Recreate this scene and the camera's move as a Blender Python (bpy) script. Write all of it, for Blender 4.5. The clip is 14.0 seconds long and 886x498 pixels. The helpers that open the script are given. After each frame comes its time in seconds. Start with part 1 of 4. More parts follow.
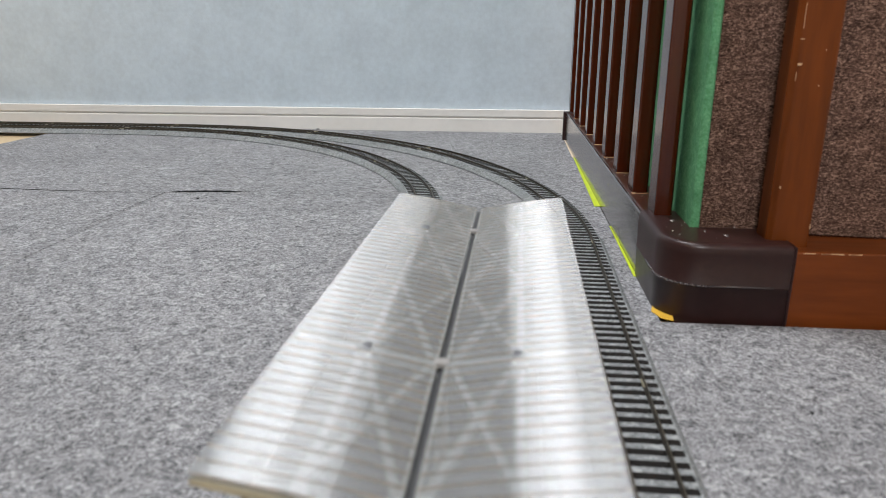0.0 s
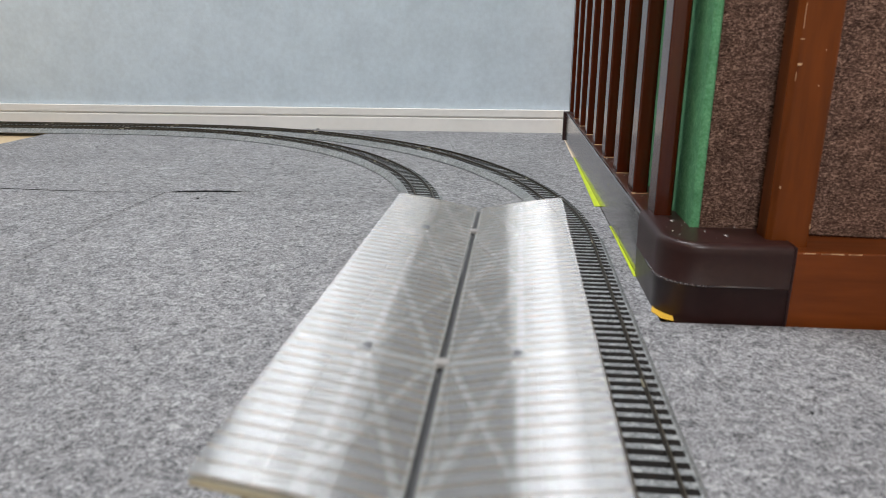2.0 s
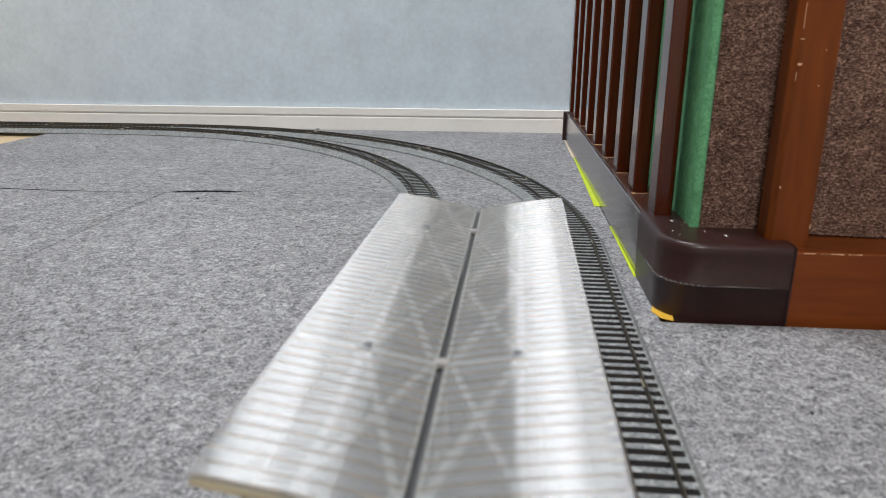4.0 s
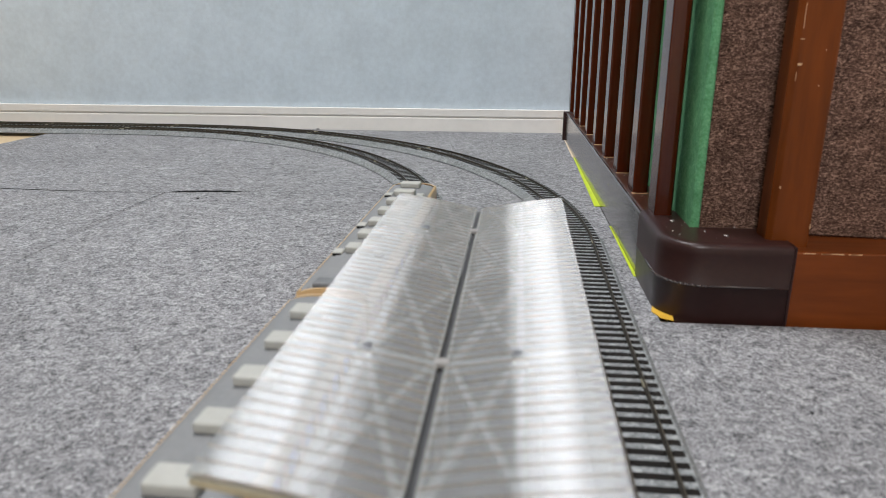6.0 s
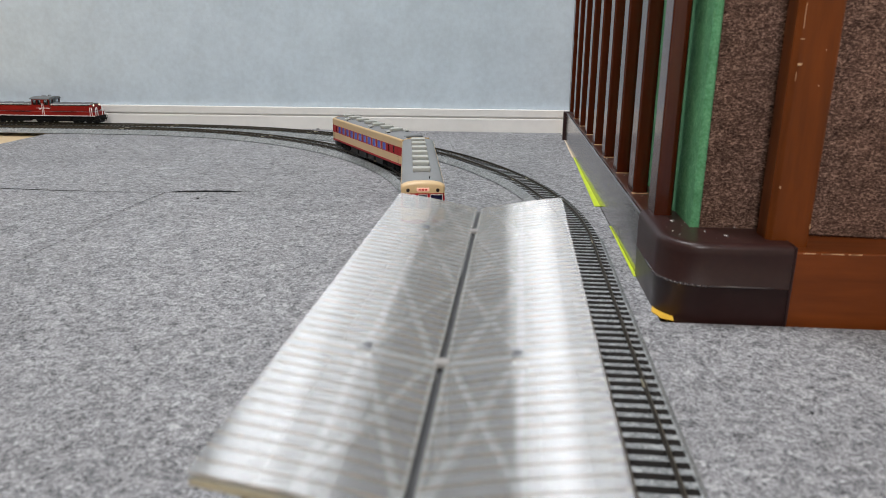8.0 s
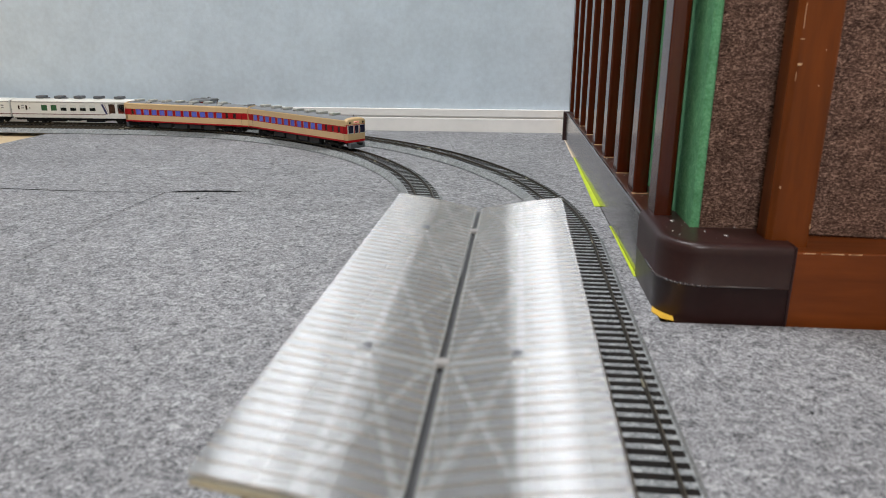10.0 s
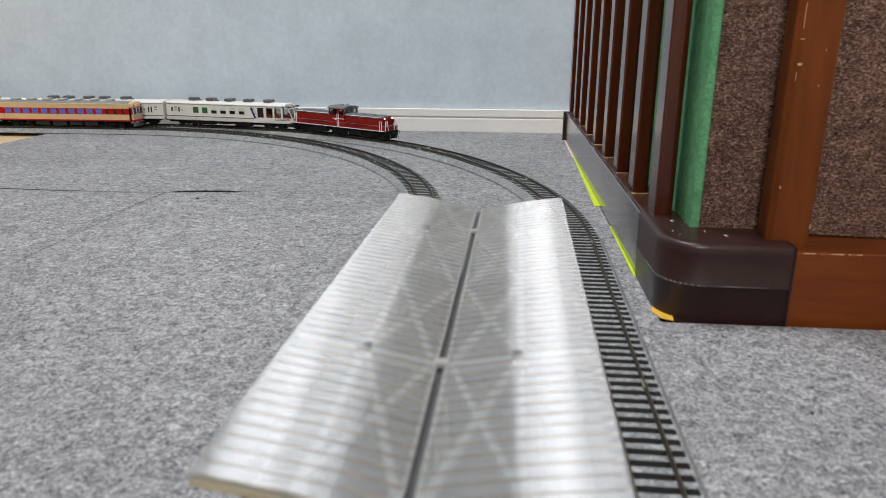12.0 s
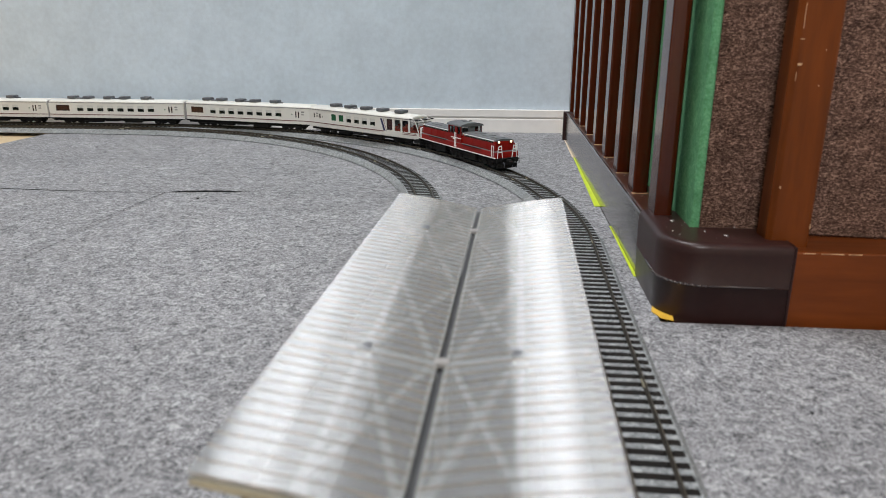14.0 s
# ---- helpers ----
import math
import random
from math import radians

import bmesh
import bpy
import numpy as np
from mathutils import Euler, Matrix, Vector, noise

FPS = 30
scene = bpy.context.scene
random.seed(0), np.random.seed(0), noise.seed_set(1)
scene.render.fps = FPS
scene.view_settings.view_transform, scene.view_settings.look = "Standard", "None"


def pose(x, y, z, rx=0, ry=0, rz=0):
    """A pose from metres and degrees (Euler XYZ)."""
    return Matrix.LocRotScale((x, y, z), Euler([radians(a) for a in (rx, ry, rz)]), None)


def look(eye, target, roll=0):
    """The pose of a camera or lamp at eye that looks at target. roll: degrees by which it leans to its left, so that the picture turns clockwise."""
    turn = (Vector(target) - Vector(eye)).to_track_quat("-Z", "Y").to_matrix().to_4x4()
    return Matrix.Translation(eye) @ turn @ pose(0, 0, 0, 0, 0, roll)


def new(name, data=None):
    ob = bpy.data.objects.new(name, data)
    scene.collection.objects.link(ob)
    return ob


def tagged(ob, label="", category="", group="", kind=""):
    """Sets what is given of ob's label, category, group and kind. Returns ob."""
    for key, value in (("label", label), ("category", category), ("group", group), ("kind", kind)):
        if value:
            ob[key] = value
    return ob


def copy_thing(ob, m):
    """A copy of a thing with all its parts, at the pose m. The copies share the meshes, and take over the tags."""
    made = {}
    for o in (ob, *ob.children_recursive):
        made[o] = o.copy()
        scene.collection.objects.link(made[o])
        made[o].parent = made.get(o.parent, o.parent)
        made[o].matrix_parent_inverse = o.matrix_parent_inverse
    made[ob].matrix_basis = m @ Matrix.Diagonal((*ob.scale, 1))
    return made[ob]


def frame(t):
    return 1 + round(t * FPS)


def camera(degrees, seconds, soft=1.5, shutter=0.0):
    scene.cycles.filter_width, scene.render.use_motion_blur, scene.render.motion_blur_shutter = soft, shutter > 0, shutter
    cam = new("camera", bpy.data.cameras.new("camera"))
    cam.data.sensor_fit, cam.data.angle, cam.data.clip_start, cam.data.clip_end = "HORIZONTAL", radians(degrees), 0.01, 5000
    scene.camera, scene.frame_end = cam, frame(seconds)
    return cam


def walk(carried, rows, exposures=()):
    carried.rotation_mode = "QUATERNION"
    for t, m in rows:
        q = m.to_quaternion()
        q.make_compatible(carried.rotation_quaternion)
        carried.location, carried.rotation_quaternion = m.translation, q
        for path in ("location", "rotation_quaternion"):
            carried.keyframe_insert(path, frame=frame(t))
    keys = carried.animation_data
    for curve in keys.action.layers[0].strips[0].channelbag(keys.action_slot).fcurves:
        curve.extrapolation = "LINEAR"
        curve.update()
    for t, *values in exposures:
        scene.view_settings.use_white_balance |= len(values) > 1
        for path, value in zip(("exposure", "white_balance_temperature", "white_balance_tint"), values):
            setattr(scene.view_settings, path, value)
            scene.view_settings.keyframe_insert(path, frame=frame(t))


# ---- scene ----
# The camera stands still on a small stand over the platform roof.
EYE = Vector((0.0, 0.0, 0.1722))
YAW, PITCH, ROLL = radians(5.097), radians(17.095), 0.183
AIM = EYE + Vector((-math.sin(YAW) * math.cos(PITCH), math.cos(YAW) * math.cos(PITCH), -math.sin(PITCH)))
cam = camera(64.79, 14.0, soft=0.8)
cam.data.dof.use_dof = True
cam.data.dof.focus_distance = 0.85
cam.data.dof.aperture_fstop = 14.5
walk(cam, [(0.0, look(EYE, AIM, ROLL)), (14.0, look(EYE, AIM, ROLL))], [(0.0, 0.0), (14.0, 0.0)])

# ---- light: a ceiling lamp, a second added as fill, a dim, even indoor sky ----
world = bpy.data.worlds.new("world")
scene.world = world
world.use_nodes = True
world.node_tree.nodes["Background"].inputs[0].default_value = (0.75, 0.85, 1.0, 1)
world.node_tree.nodes["Background"].inputs[1].default_value = 0.1
# second entry: unseen fill added behind the camera to brighten the railing front
LAMPS = [(-0.36, 0.85, 35.0, 0.36, 0.36), (-0.15, -1.30, 52.0, 0.50, 0.50)]
for lx, ly, watts, wide, deep in LAMPS:
    lamp_data = bpy.data.lights.new("ceiling_lamp_light", "AREA")
    lamp_data.shape, lamp_data.size, lamp_data.size_y = "ELLIPSE", wide, deep
    lamp_data.energy = watts
    lamp_data.color = (0.965, 0.97, 1.0)
    lamp_light = new("ceiling_lamp_light", lamp_data)
    lamp_light.matrix_world = pose(lx, ly, 2.28)


# ---- materials ----
def material(name, base, rough=0.5, metal=0.0, vary=0.0, scale=40.0, bump=0.0, bump_scale=200.0, coat=0.0, spec=0.5, stretch=(1, 1, 1), second=None, per_object=0.0):
    """Procedural paint: two scales of colour variation, fine relief, gloss."""
    m = bpy.data.materials.new(name)
    m.use_nodes = True
    nt = m.node_tree
    b = nt.nodes["Principled BSDF"]
    b.inputs["Base Color"].default_value = (*base, 1)
    b.inputs["Roughness"].default_value = rough
    b.inputs["Metallic"].default_value = metal
    b.inputs["Coat Weight"].default_value = coat
    b.inputs["Coat Roughness"].default_value = 0.12
    b.inputs["Specular IOR Level"].default_value = spec
    tc = nt.nodes.new("ShaderNodeTexCoord")
    mp = nt.nodes.new("ShaderNodeMapping")
    mp.inputs["Scale"].default_value = stretch
    nt.links.new(tc.outputs["Object"], mp.inputs[0])
    if vary:
        n1 = nt.nodes.new("ShaderNodeTexNoise")
        n1.inputs["Scale"].default_value = scale
        n1.inputs["Detail"].default_value = 6
        n2 = nt.nodes.new("ShaderNodeTexNoise")
        n2.inputs["Scale"].default_value = scale * 7.3
        n2.inputs["Detail"].default_value = 3
        nt.links.new(mp.outputs[0], n1.inputs["Vector"])
        nt.links.new(mp.outputs[0], n2.inputs["Vector"])
        mx = nt.nodes.new("ShaderNodeMix")
        mx.inputs[0].default_value = 0.45
        nt.links.new(n1.outputs["Fac"], mx.inputs[2])
        nt.links.new(n2.outputs["Fac"], mx.inputs[3])
        ramp = nt.nodes.new("ShaderNodeValToRGB")
        lo = second if second else tuple(c * (1 - vary) for c in base)
        hi = base if second else tuple(min(1, c * (1 + vary)) for c in base)
        ramp.color_ramp.elements[0].position, ramp.color_ramp.elements[1].position = 0.36, 0.64
        ramp.color_ramp.elements[0].color, ramp.color_ramp.elements[1].color = (*lo, 1), (*hi, 1)
        nt.links.new(mx.outputs[0], ramp.inputs[0])
        colour = ramp.outputs[0]
        if per_object:
            oi = nt.nodes.new("ShaderNodeObjectInfo")
            hsv = nt.nodes.new("ShaderNodeHueSaturation")
            mr = nt.nodes.new("ShaderNodeMapRange")
            mr.inputs[3].default_value, mr.inputs[4].default_value = 1 - per_object, 1 + per_object
            nt.links.new(oi.outputs["Random"], mr.inputs[0])
            nt.links.new(mr.outputs[0], hsv.inputs["Value"])
            nt.links.new(colour, hsv.inputs["Color"])
            colour = hsv.outputs[0]
        nt.links.new(colour, b.inputs["Base Color"])
        rr = nt.nodes.new("ShaderNodeMapRange")
        rr.inputs[3].default_value, rr.inputs[4].default_value = max(0.03, rough - 0.08), min(1, rough + 0.08)
        nt.links.new(n1.outputs["Fac"], rr.inputs[0])
        nt.links.new(rr.outputs[0], b.inputs["Roughness"])
    if bump:
        n3 = nt.nodes.new("ShaderNodeTexNoise")
        n3.inputs["Scale"].default_value = bump_scale
        n3.inputs["Detail"].default_value = 5
        nt.links.new(mp.outputs[0], n3.inputs["Vector"])
        bp = nt.nodes.new("ShaderNodeBump")
        bp.inputs["Strength"].default_value = bump
        bp.inputs["Distance"].default_value = 0.001
        nt.links.new(n3.outputs["Fac"], bp.inputs["Height"])
        nt.links.new(bp.outputs[0], b.inputs["Normal"])
    return m


def heather(name, dark, mid, light, scale, stretch=(1, 1, 1), bump=0.6, rough=0.95, worn=0.12, tangle=1.2, patch=0.12):
    """Needle-felt: tangled short flecks of three shades over broad soft stains."""
    m = bpy.data.materials.new(name)
    m.use_nodes = True
    nt = m.node_tree
    b = nt.nodes["Principled BSDF"]
    b.inputs["Roughness"].default_value = rough
    b.inputs["Specular IOR Level"].default_value = 0.15
    tc = nt.nodes.new("ShaderNodeTexCoord")
    mp = nt.nodes.new("ShaderNodeMapping")
    mp.inputs["Scale"].default_value = stretch
    nt.links.new(tc.outputs["Object"], mp.inputs[0])
    ns = []
    for k, (sc, det, dist) in enumerate(((scale, 5, tangle), (scale * 3.1, 4, 0.8), (6.0, 3, 0.0), (scale * 0.3, 4, 0.6))):
        n = nt.nodes.new("ShaderNodeTexNoise")
        n.inputs["Scale"].default_value, n.inputs["Detail"].default_value, n.inputs["Distortion"].default_value = sc, det, dist
        n.inputs["Roughness"].default_value = 0.62
        nt.links.new(mp.outputs[0], n.inputs["Vector"])
        ns.append(n)
    mx = nt.nodes.new("ShaderNodeMix")
    mx.inputs[0].default_value = 0.5
    nt.links.new(ns[0].outputs["Fac"], mx.inputs[2])
    nt.links.new(ns[1].outputs["Fac"], mx.inputs[3])
    ramp = nt.nodes.new("ShaderNodeValToRGB")
    e = ramp.color_ramp.elements
    e[0].position, e[0].color = 0.38, (*dark, 1)
    e[1].position, e[1].color = 0.63, (*light, 1)
    e2 = e.new(0.5)
    e2.color = (*mid, 1)
    nt.links.new(mx.outputs[0], ramp.inputs[0])
    hsv = nt.nodes.new("ShaderNodeHueSaturation")
    mr = nt.nodes.new("ShaderNodeMapRange")
    mr.inputs[1].default_value, mr.inputs[2].default_value = 0.3, 0.7
    mr.inputs[3].default_value, mr.inputs[4].default_value = 1 - worn, 1 + worn
    nt.links.new(ns[2].outputs["Fac"], mr.inputs[0])
    mr2 = nt.nodes.new("ShaderNodeMapRange")
    mr2.inputs[1].default_value, mr2.inputs[2].default_value = 0.35, 0.65
    mr2.inputs[3].default_value, mr2.inputs[4].default_value = 1 - patch, 1 + patch
    nt.links.new(ns[3].outputs["Fac"], mr2.inputs[0])
    both = nt.nodes.new("ShaderNodeMath")
    both.operation = "MULTIPLY"
    nt.links.new(mr.outputs[0], both.inputs[0])
    nt.links.new(mr2.outputs[0], both.inputs[1])
    nt.links.new(both.outputs[0], hsv.inputs["Value"])
    nt.links.new(ramp.outputs[0], hsv.inputs["Color"])
    nt.links.new(hsv.outputs[0], b.inputs["Base Color"])
    bp = nt.nodes.new("ShaderNodeBump")
    bp.inputs["Strength"].default_value = bump
    bp.inputs["Distance"].default_value = 0.0015
    nt.links.new(mx.outputs[0], bp.inputs["Height"])
    nt.links.new(bp.outputs[0], b.inputs["Normal"])
    return m


def glow(name, colour, strength, base=(0.8, 0.8, 0.8)):
    m = material(name, base, 0.3)
    b = m.node_tree.nodes["Principled BSDF"]
    b.inputs["Emission Color"].default_value = (*colour, 1)
    b.inputs["Emission Strength"].default_value = strength
    return m


def frosted(name, gloss=True):
    """Milky plastic sheet: part clear, part glossy white that lets light through."""
    m = bpy.data.materials.new(name)
    m.use_nodes = True
    nt = m.node_tree
    b = nt.nodes["Principled BSDF"]
    b.inputs["Base Color"].default_value = (0.46, 0.47, 0.48, 1)
    b.inputs["Roughness"].default_value = 0.16
    b.inputs["Specular IOR Level"].default_value = 0.2
    tl = nt.nodes.new("ShaderNodeBsdfTranslucent")
    tl.inputs[0].default_value = (0.42, 0.435, 0.44, 1)
    tr = nt.nodes.new("ShaderNodeBsdfTransparent")
    tr.inputs[0].default_value = (0.92, 0.94, 0.94, 1)
    a1 = nt.nodes.new("ShaderNodeMixShader")
    a1.inputs[0].default_value = 0.25
    a2 = nt.nodes.new("ShaderNodeMixShader")
    tc = nt.nodes.new("ShaderNodeTexCoord")
    n = nt.nodes.new("ShaderNodeTexNoise")
    n.inputs["Scale"].default_value, n.inputs["Detail"].default_value = 60, 5
    nt.links.new(tc.outputs["Object"], n.inputs["Vector"])
    mr = nt.nodes.new("ShaderNodeMapRange")
    mr.inputs[3].default_value, mr.inputs[4].default_value = 0.60, 0.64
    nt.links.new(n.outputs["Fac"], mr.inputs[0])
    nt.links.new(mr.outputs[0], a2.inputs[0])
    nt.links.new(b.outputs[0], a1.inputs[1])
    nt.links.new(tl.outputs[0], a1.inputs[2])
    nt.links.new(a1.outputs[0], a2.inputs[1])
    nt.links.new(tr.outputs[0], a2.inputs[2])
    if not gloss:
        nt.links.new(a2.outputs[0], nt.nodes["Material Output"].inputs[0])
        return m
    gl = nt.nodes.new("ShaderNodeBsdfGlossy")
    gl.inputs["Roughness"].default_value = 0.27
    gl.inputs["Anisotropy"].default_value = 0.9
    tg = nt.nodes.new("ShaderNodeTangent")
    tg.direction_type, tg.uv_map = "UV_MAP", "along"
    a3 = nt.nodes.new("ShaderNodeMixShader")
    nt.links.new(tg.outputs[0], gl.inputs["Tangent"])
    a3.inputs[0].default_value = 0.11
    nt.links.new(a2.outputs[0], a3.inputs[1])
    nt.links.new(gl.outputs[0], a3.inputs[2])
    nt.links.new(a3.outputs[0], nt.nodes["Material Output"].inputs[0])
    return m


def tinted_glass(name, colour, clear=0.35, rough=0.06, tint=0.5):
    m = bpy.data.materials.new(name)
    m.use_nodes = True
    nt = m.node_tree
    b = nt.nodes["Principled BSDF"]
    b.inputs["Base Color"].default_value = (*colour, 1)
    b.inputs["Roughness"].default_value = rough
    tr = nt.nodes.new("ShaderNodeBsdfTransparent")
    tr.inputs[0].default_value = (*[tint + (1 - tint) * c for c in colour], 1)
    mix = nt.nodes.new("ShaderNodeMixShader")
    mix.inputs[0].default_value = clear
    nt.links.new(b.outputs[0], mix.inputs[1])
    nt.links.new(tr.outputs[0], mix.inputs[2])
    nt.links.new(mix.outputs[0], nt.nodes["Material Output"].inputs[0])
    return m


CARPET = heather("grey_felt", (0.075, 0.075, 0.08), (0.25, 0.25, 0.26), (0.49, 0.49, 0.50), 195.0, bump=1.0)
BROWN_FELT = heather("brown_felt", (0.030, 0.016, 0.012), (0.122, 0.068, 0.050), (0.44, 0.28, 0.21), 310.0, stretch=(0.5, 1, 1), bump=0.8, worn=0.25, tangle=3.2, patch=0.22)
GREEN_FELT = heather("green_felt", (0.085, 0.27, 0.115), (0.12, 0.34, 0.165), (0.19, 0.44, 0.24), 260.0, bump=0.3, worn=0.1)
WALLPAPER = material("pale_blue_wallpaper", (0.56, 0.645, 0.72), 0.75, vary=0.075, scale=16, bump=0.2, bump_scale=300, spec=0.3)
WHITE_PAINT = material("white_trim", (0.82, 0.80, 0.77), 0.45, vary=0.03, scale=12, bump=0.04, bump_scale=300)
PLASTER = material("cream_plaster", (0.7, 0.68, 0.64), 0.8, vary=0.04, scale=6, bump=0.2)
BOARDS = material("beige_floor", (0.62, 0.47, 0.28), 0.45, vary=0.1, scale=14, stretch=(1, 8, 1))
VINYL = material("dark_brown_vinyl", (0.028, 0.011, 0.010), 0.33, vary=0.15, scale=30, bump=0.05, bump_scale=500, spec=0.34)
# the carpet's reflection in the strip is partly put into this grey
VINYL_GREY = material("greyed_brown_vinyl", (0.055, 0.042, 0.043), 0.24, vary=0.15, scale=24, bump=0.02, bump_scale=300, coat=0.7)
WOOD = material("red_brown_wood", (0.125, 0.029, 0.003), 0.36, vary=0.4, scale=22, stretch=(1, 1, 0.12), bump=0.1, bump_scale=260, spec=0.25)
WOOD_LONG = material("red_brown_rail_wood", (0.155, 0.036, 0.006), 0.42, vary=0.28, scale=22, stretch=(0.12, 1, 1), bump=0.1, bump_scale=260, spec=0.25)
BALUSTER = material("dark_lacquered_wood", (0.064, 0.0105, 0.003), 0.20, vary=0.2, scale=30, stretch=(1, 1, 0.1), bump=0.02, bump_scale=300, coat=0.3, spec=0.3)
RAIL_WOOD = material("dusty_dark_rail_wood", (0.045, 0.012, 0.006), 0.35, vary=0.45, scale=90, bump=0.15, bump_scale=500)
CHIP = material("bare_wood_chip", (0.62, 0.40, 0.22), 0.7, vary=0.2, scale=300)
TAPE = material("yellow_green_tape", (0.55, 0.68, 0.02), 0.4, vary=0.08, scale=60)
MASKING = material("pale_masking_tape", (0.72, 0.60, 0.44), 0.6, vary=0.08, scale=80)
TAPE_OLD = material("amber_tape", (0.70, 0.42, 0.05), 0.4, vary=0.12, scale=90)
BALLAST = heather("moulded_grey_ballast", (0.08, 0.087, 0.09), (0.26, 0.275, 0.28), (0.50, 0.515, 0.515), 430.0, bump=0.8, rough=0.85, worn=0.06)
SLEEPER = material("dark_brown_sleeper", (0.010, 0.008, 0.007), 0.75, spec=0.2, vary=0.25, scale=120, per_object=0.15)
RAIL = material("weathered_nickel_rail", (0.085, 0.073, 0.056), 0.38, metal=0.6, vary=0.2, scale=150)
JOINER = material("brass_joiner", (0.55, 0.50, 0.36), 0.35, metal=0.7, vary=0.1, scale=200)
FROSTED = frosted("milky_plastic")
FROSTED_BACK = frosted("milky_plastic_underside", False)
MILK_EDGE = material("yellowed_plastic_edge", (0.42, 0.36, 0.24), 0.5, vary=0.15, scale=80)
GROOVE = material("brown_groove", (0.34, 0.27, 0.19), 0.7, vary=0.5, scale=70, spec=0.2)
TRUSS = material("white_plastic_truss", (0.70, 0.70, 0.68), 0.45, vary=0.03, scale=60)
DARK_GAP = material("gap_shade_plastic", (0.035, 0.035, 0.037), 0.55, vary=0.15, scale=80)
CONCRETE = material("dark_grey_platform", (0.06, 0.062, 0.066), 0.75, vary=0.08, scale=50, bump=0.1)
RED = material("loco_red", (0.26, 0.008, 0.005), 0.4, vary=0.06, scale=40, spec=0.2)
BAND_RED = material("railcar_red", (0.36, 0.004, 0.009), 0.4, vary=0.05, scale=40, spec=0.18)
CREAM = material("railcar_cream", (0.62, 0.43, 0.225), 0.4, vary=0.04, scale=40, coat=0.15)
WHITE = material("coach_white", (0.72, 0.71, 0.66), 0.4, vary=0.03, scale=40, coat=0.15)
LINE_WHITE = material("white_lining", (0.85, 0.84, 0.82), 0.45, vary=0.03, scale=60)
ROOF_GREY = material("matt_grey_roof", (0.20, 0.205, 0.21), 0.6, vary=0.08, scale=60, bump=0.05, bump_scale=600)
LOCO_GREY = material("loco_roof_grey", (0.125, 0.13, 0.135), 0.5, vary=0.1, scale=60)
AC_GREY = material("pale_grey_unit", (0.40, 0.40, 0.37), 0.55, vary=0.06, scale=80)
AC_DARK = material("dark_grey_unit", (0.09, 0.095, 0.105), 0.55, vary=0.12, scale=80)
BLACK = material("black_underframe", (0.008, 0.0075, 0.0075), 0.75, spec=0.2, vary=0.3, scale=90)
WHEEL = material("blackened_wheel", (0.03, 0.028, 0.026), 0.5, metal=0.4, vary=0.2, scale=100)
STEEL = material("worn_wheel_steel", (0.35, 0.33, 0.30), 0.35, metal=0.9, vary=0.1, scale=100)
UNDER = material("dark_underfloor_gear", (0.03, 0.03, 0.031), 0.6, vary=0.3, scale=90, spec=0.25)
GANGWAY = material("grey_bellows", (0.28, 0.27, 0.26), 0.7, vary=0.12, scale=90)
STRIPE_BROWN = material("maroon_stripe", (0.15, 0.05, 0.05), 0.45, vary=0.05, scale=60)
STRIPE_BLUE = material("navy_stripe", (0.02, 0.022, 0.09), 0.45, vary=0.05, scale=60)
SEAT_RED = material("red_seat_moulding", (0.50, 0.07, 0.03), 0.6, vary=0.1, scale=90)
INTERIOR = material("dark_interior", (0.05, 0.045, 0.05), 0.7, vary=0.1, scale=90)
# blue glow of the lit interior is put into this glass colour
BLUE_GLASS = tinted_glass("violet_blue_glazing", (0.11, 0.14, 0.66), 0.10, 0.10)
# violet base colour stands in for the interior lighting
PURPLE_SEAT = material("violet_interior", (0.30, 0.22, 0.60), 0.5, vary=0.15, scale=120)
GREEN_GLASS = tinted_glass("grey_green_glazing", (0.05, 0.08, 0.05), 0.88, tint=0.85)
DEEP_GREEN = tinted_glass("deep_green_glazing", (0.02, 0.12, 0.05), 0.1)
BROWN_GLASS = tinted_glass("brown_tinted_glazing", (0.038, 0.009, 0.007), 0.15)
CLEAR_GLASS = tinted_glass("smoky_clear_glazing", (0.05, 0.05, 0.05), 0.85, tint=0.93)
PALE_MATT = material("pale_matt_white", (0.62, 0.62, 0.58), 0.8, vary=0.05, scale=60)
HEADLIGHT = glow("lit_headlight", (1.0, 0.74, 0.40), 2.4)
CAB_GLASS = material("dark_violet_glass", (0.012, 0.010, 0.035), 0.08)
LAMP_DARK = material("unlit_lens", (0.03, 0.02, 0.02), 0.15)
SIGN_GLOW = glow("lit_sign", (1.0, 0.50, 0.36), 0.45, (0.6, 0.35, 0.28))
SIGN_MARK = material("red_sign_mark", (0.6, 0.04, 0.03), 0.5)
OPAL = glow("opal_lamp_shade", (1.0, 0.97, 0.92), 1.0)


# ---- mesh helpers ----
def part(name, bm, mat, parent=None, label="", smooth=False):
    me = bpy.data.meshes.new(name)
    bm.to_mesh(me)
    bm.free()
    if smooth:
        for poly in me.polygons:
            poly.use_smooth = True
    me.materials.append(mat)
    ob = new(name, me)
    ob.parent = parent
    return tagged(ob, label) if label else ob


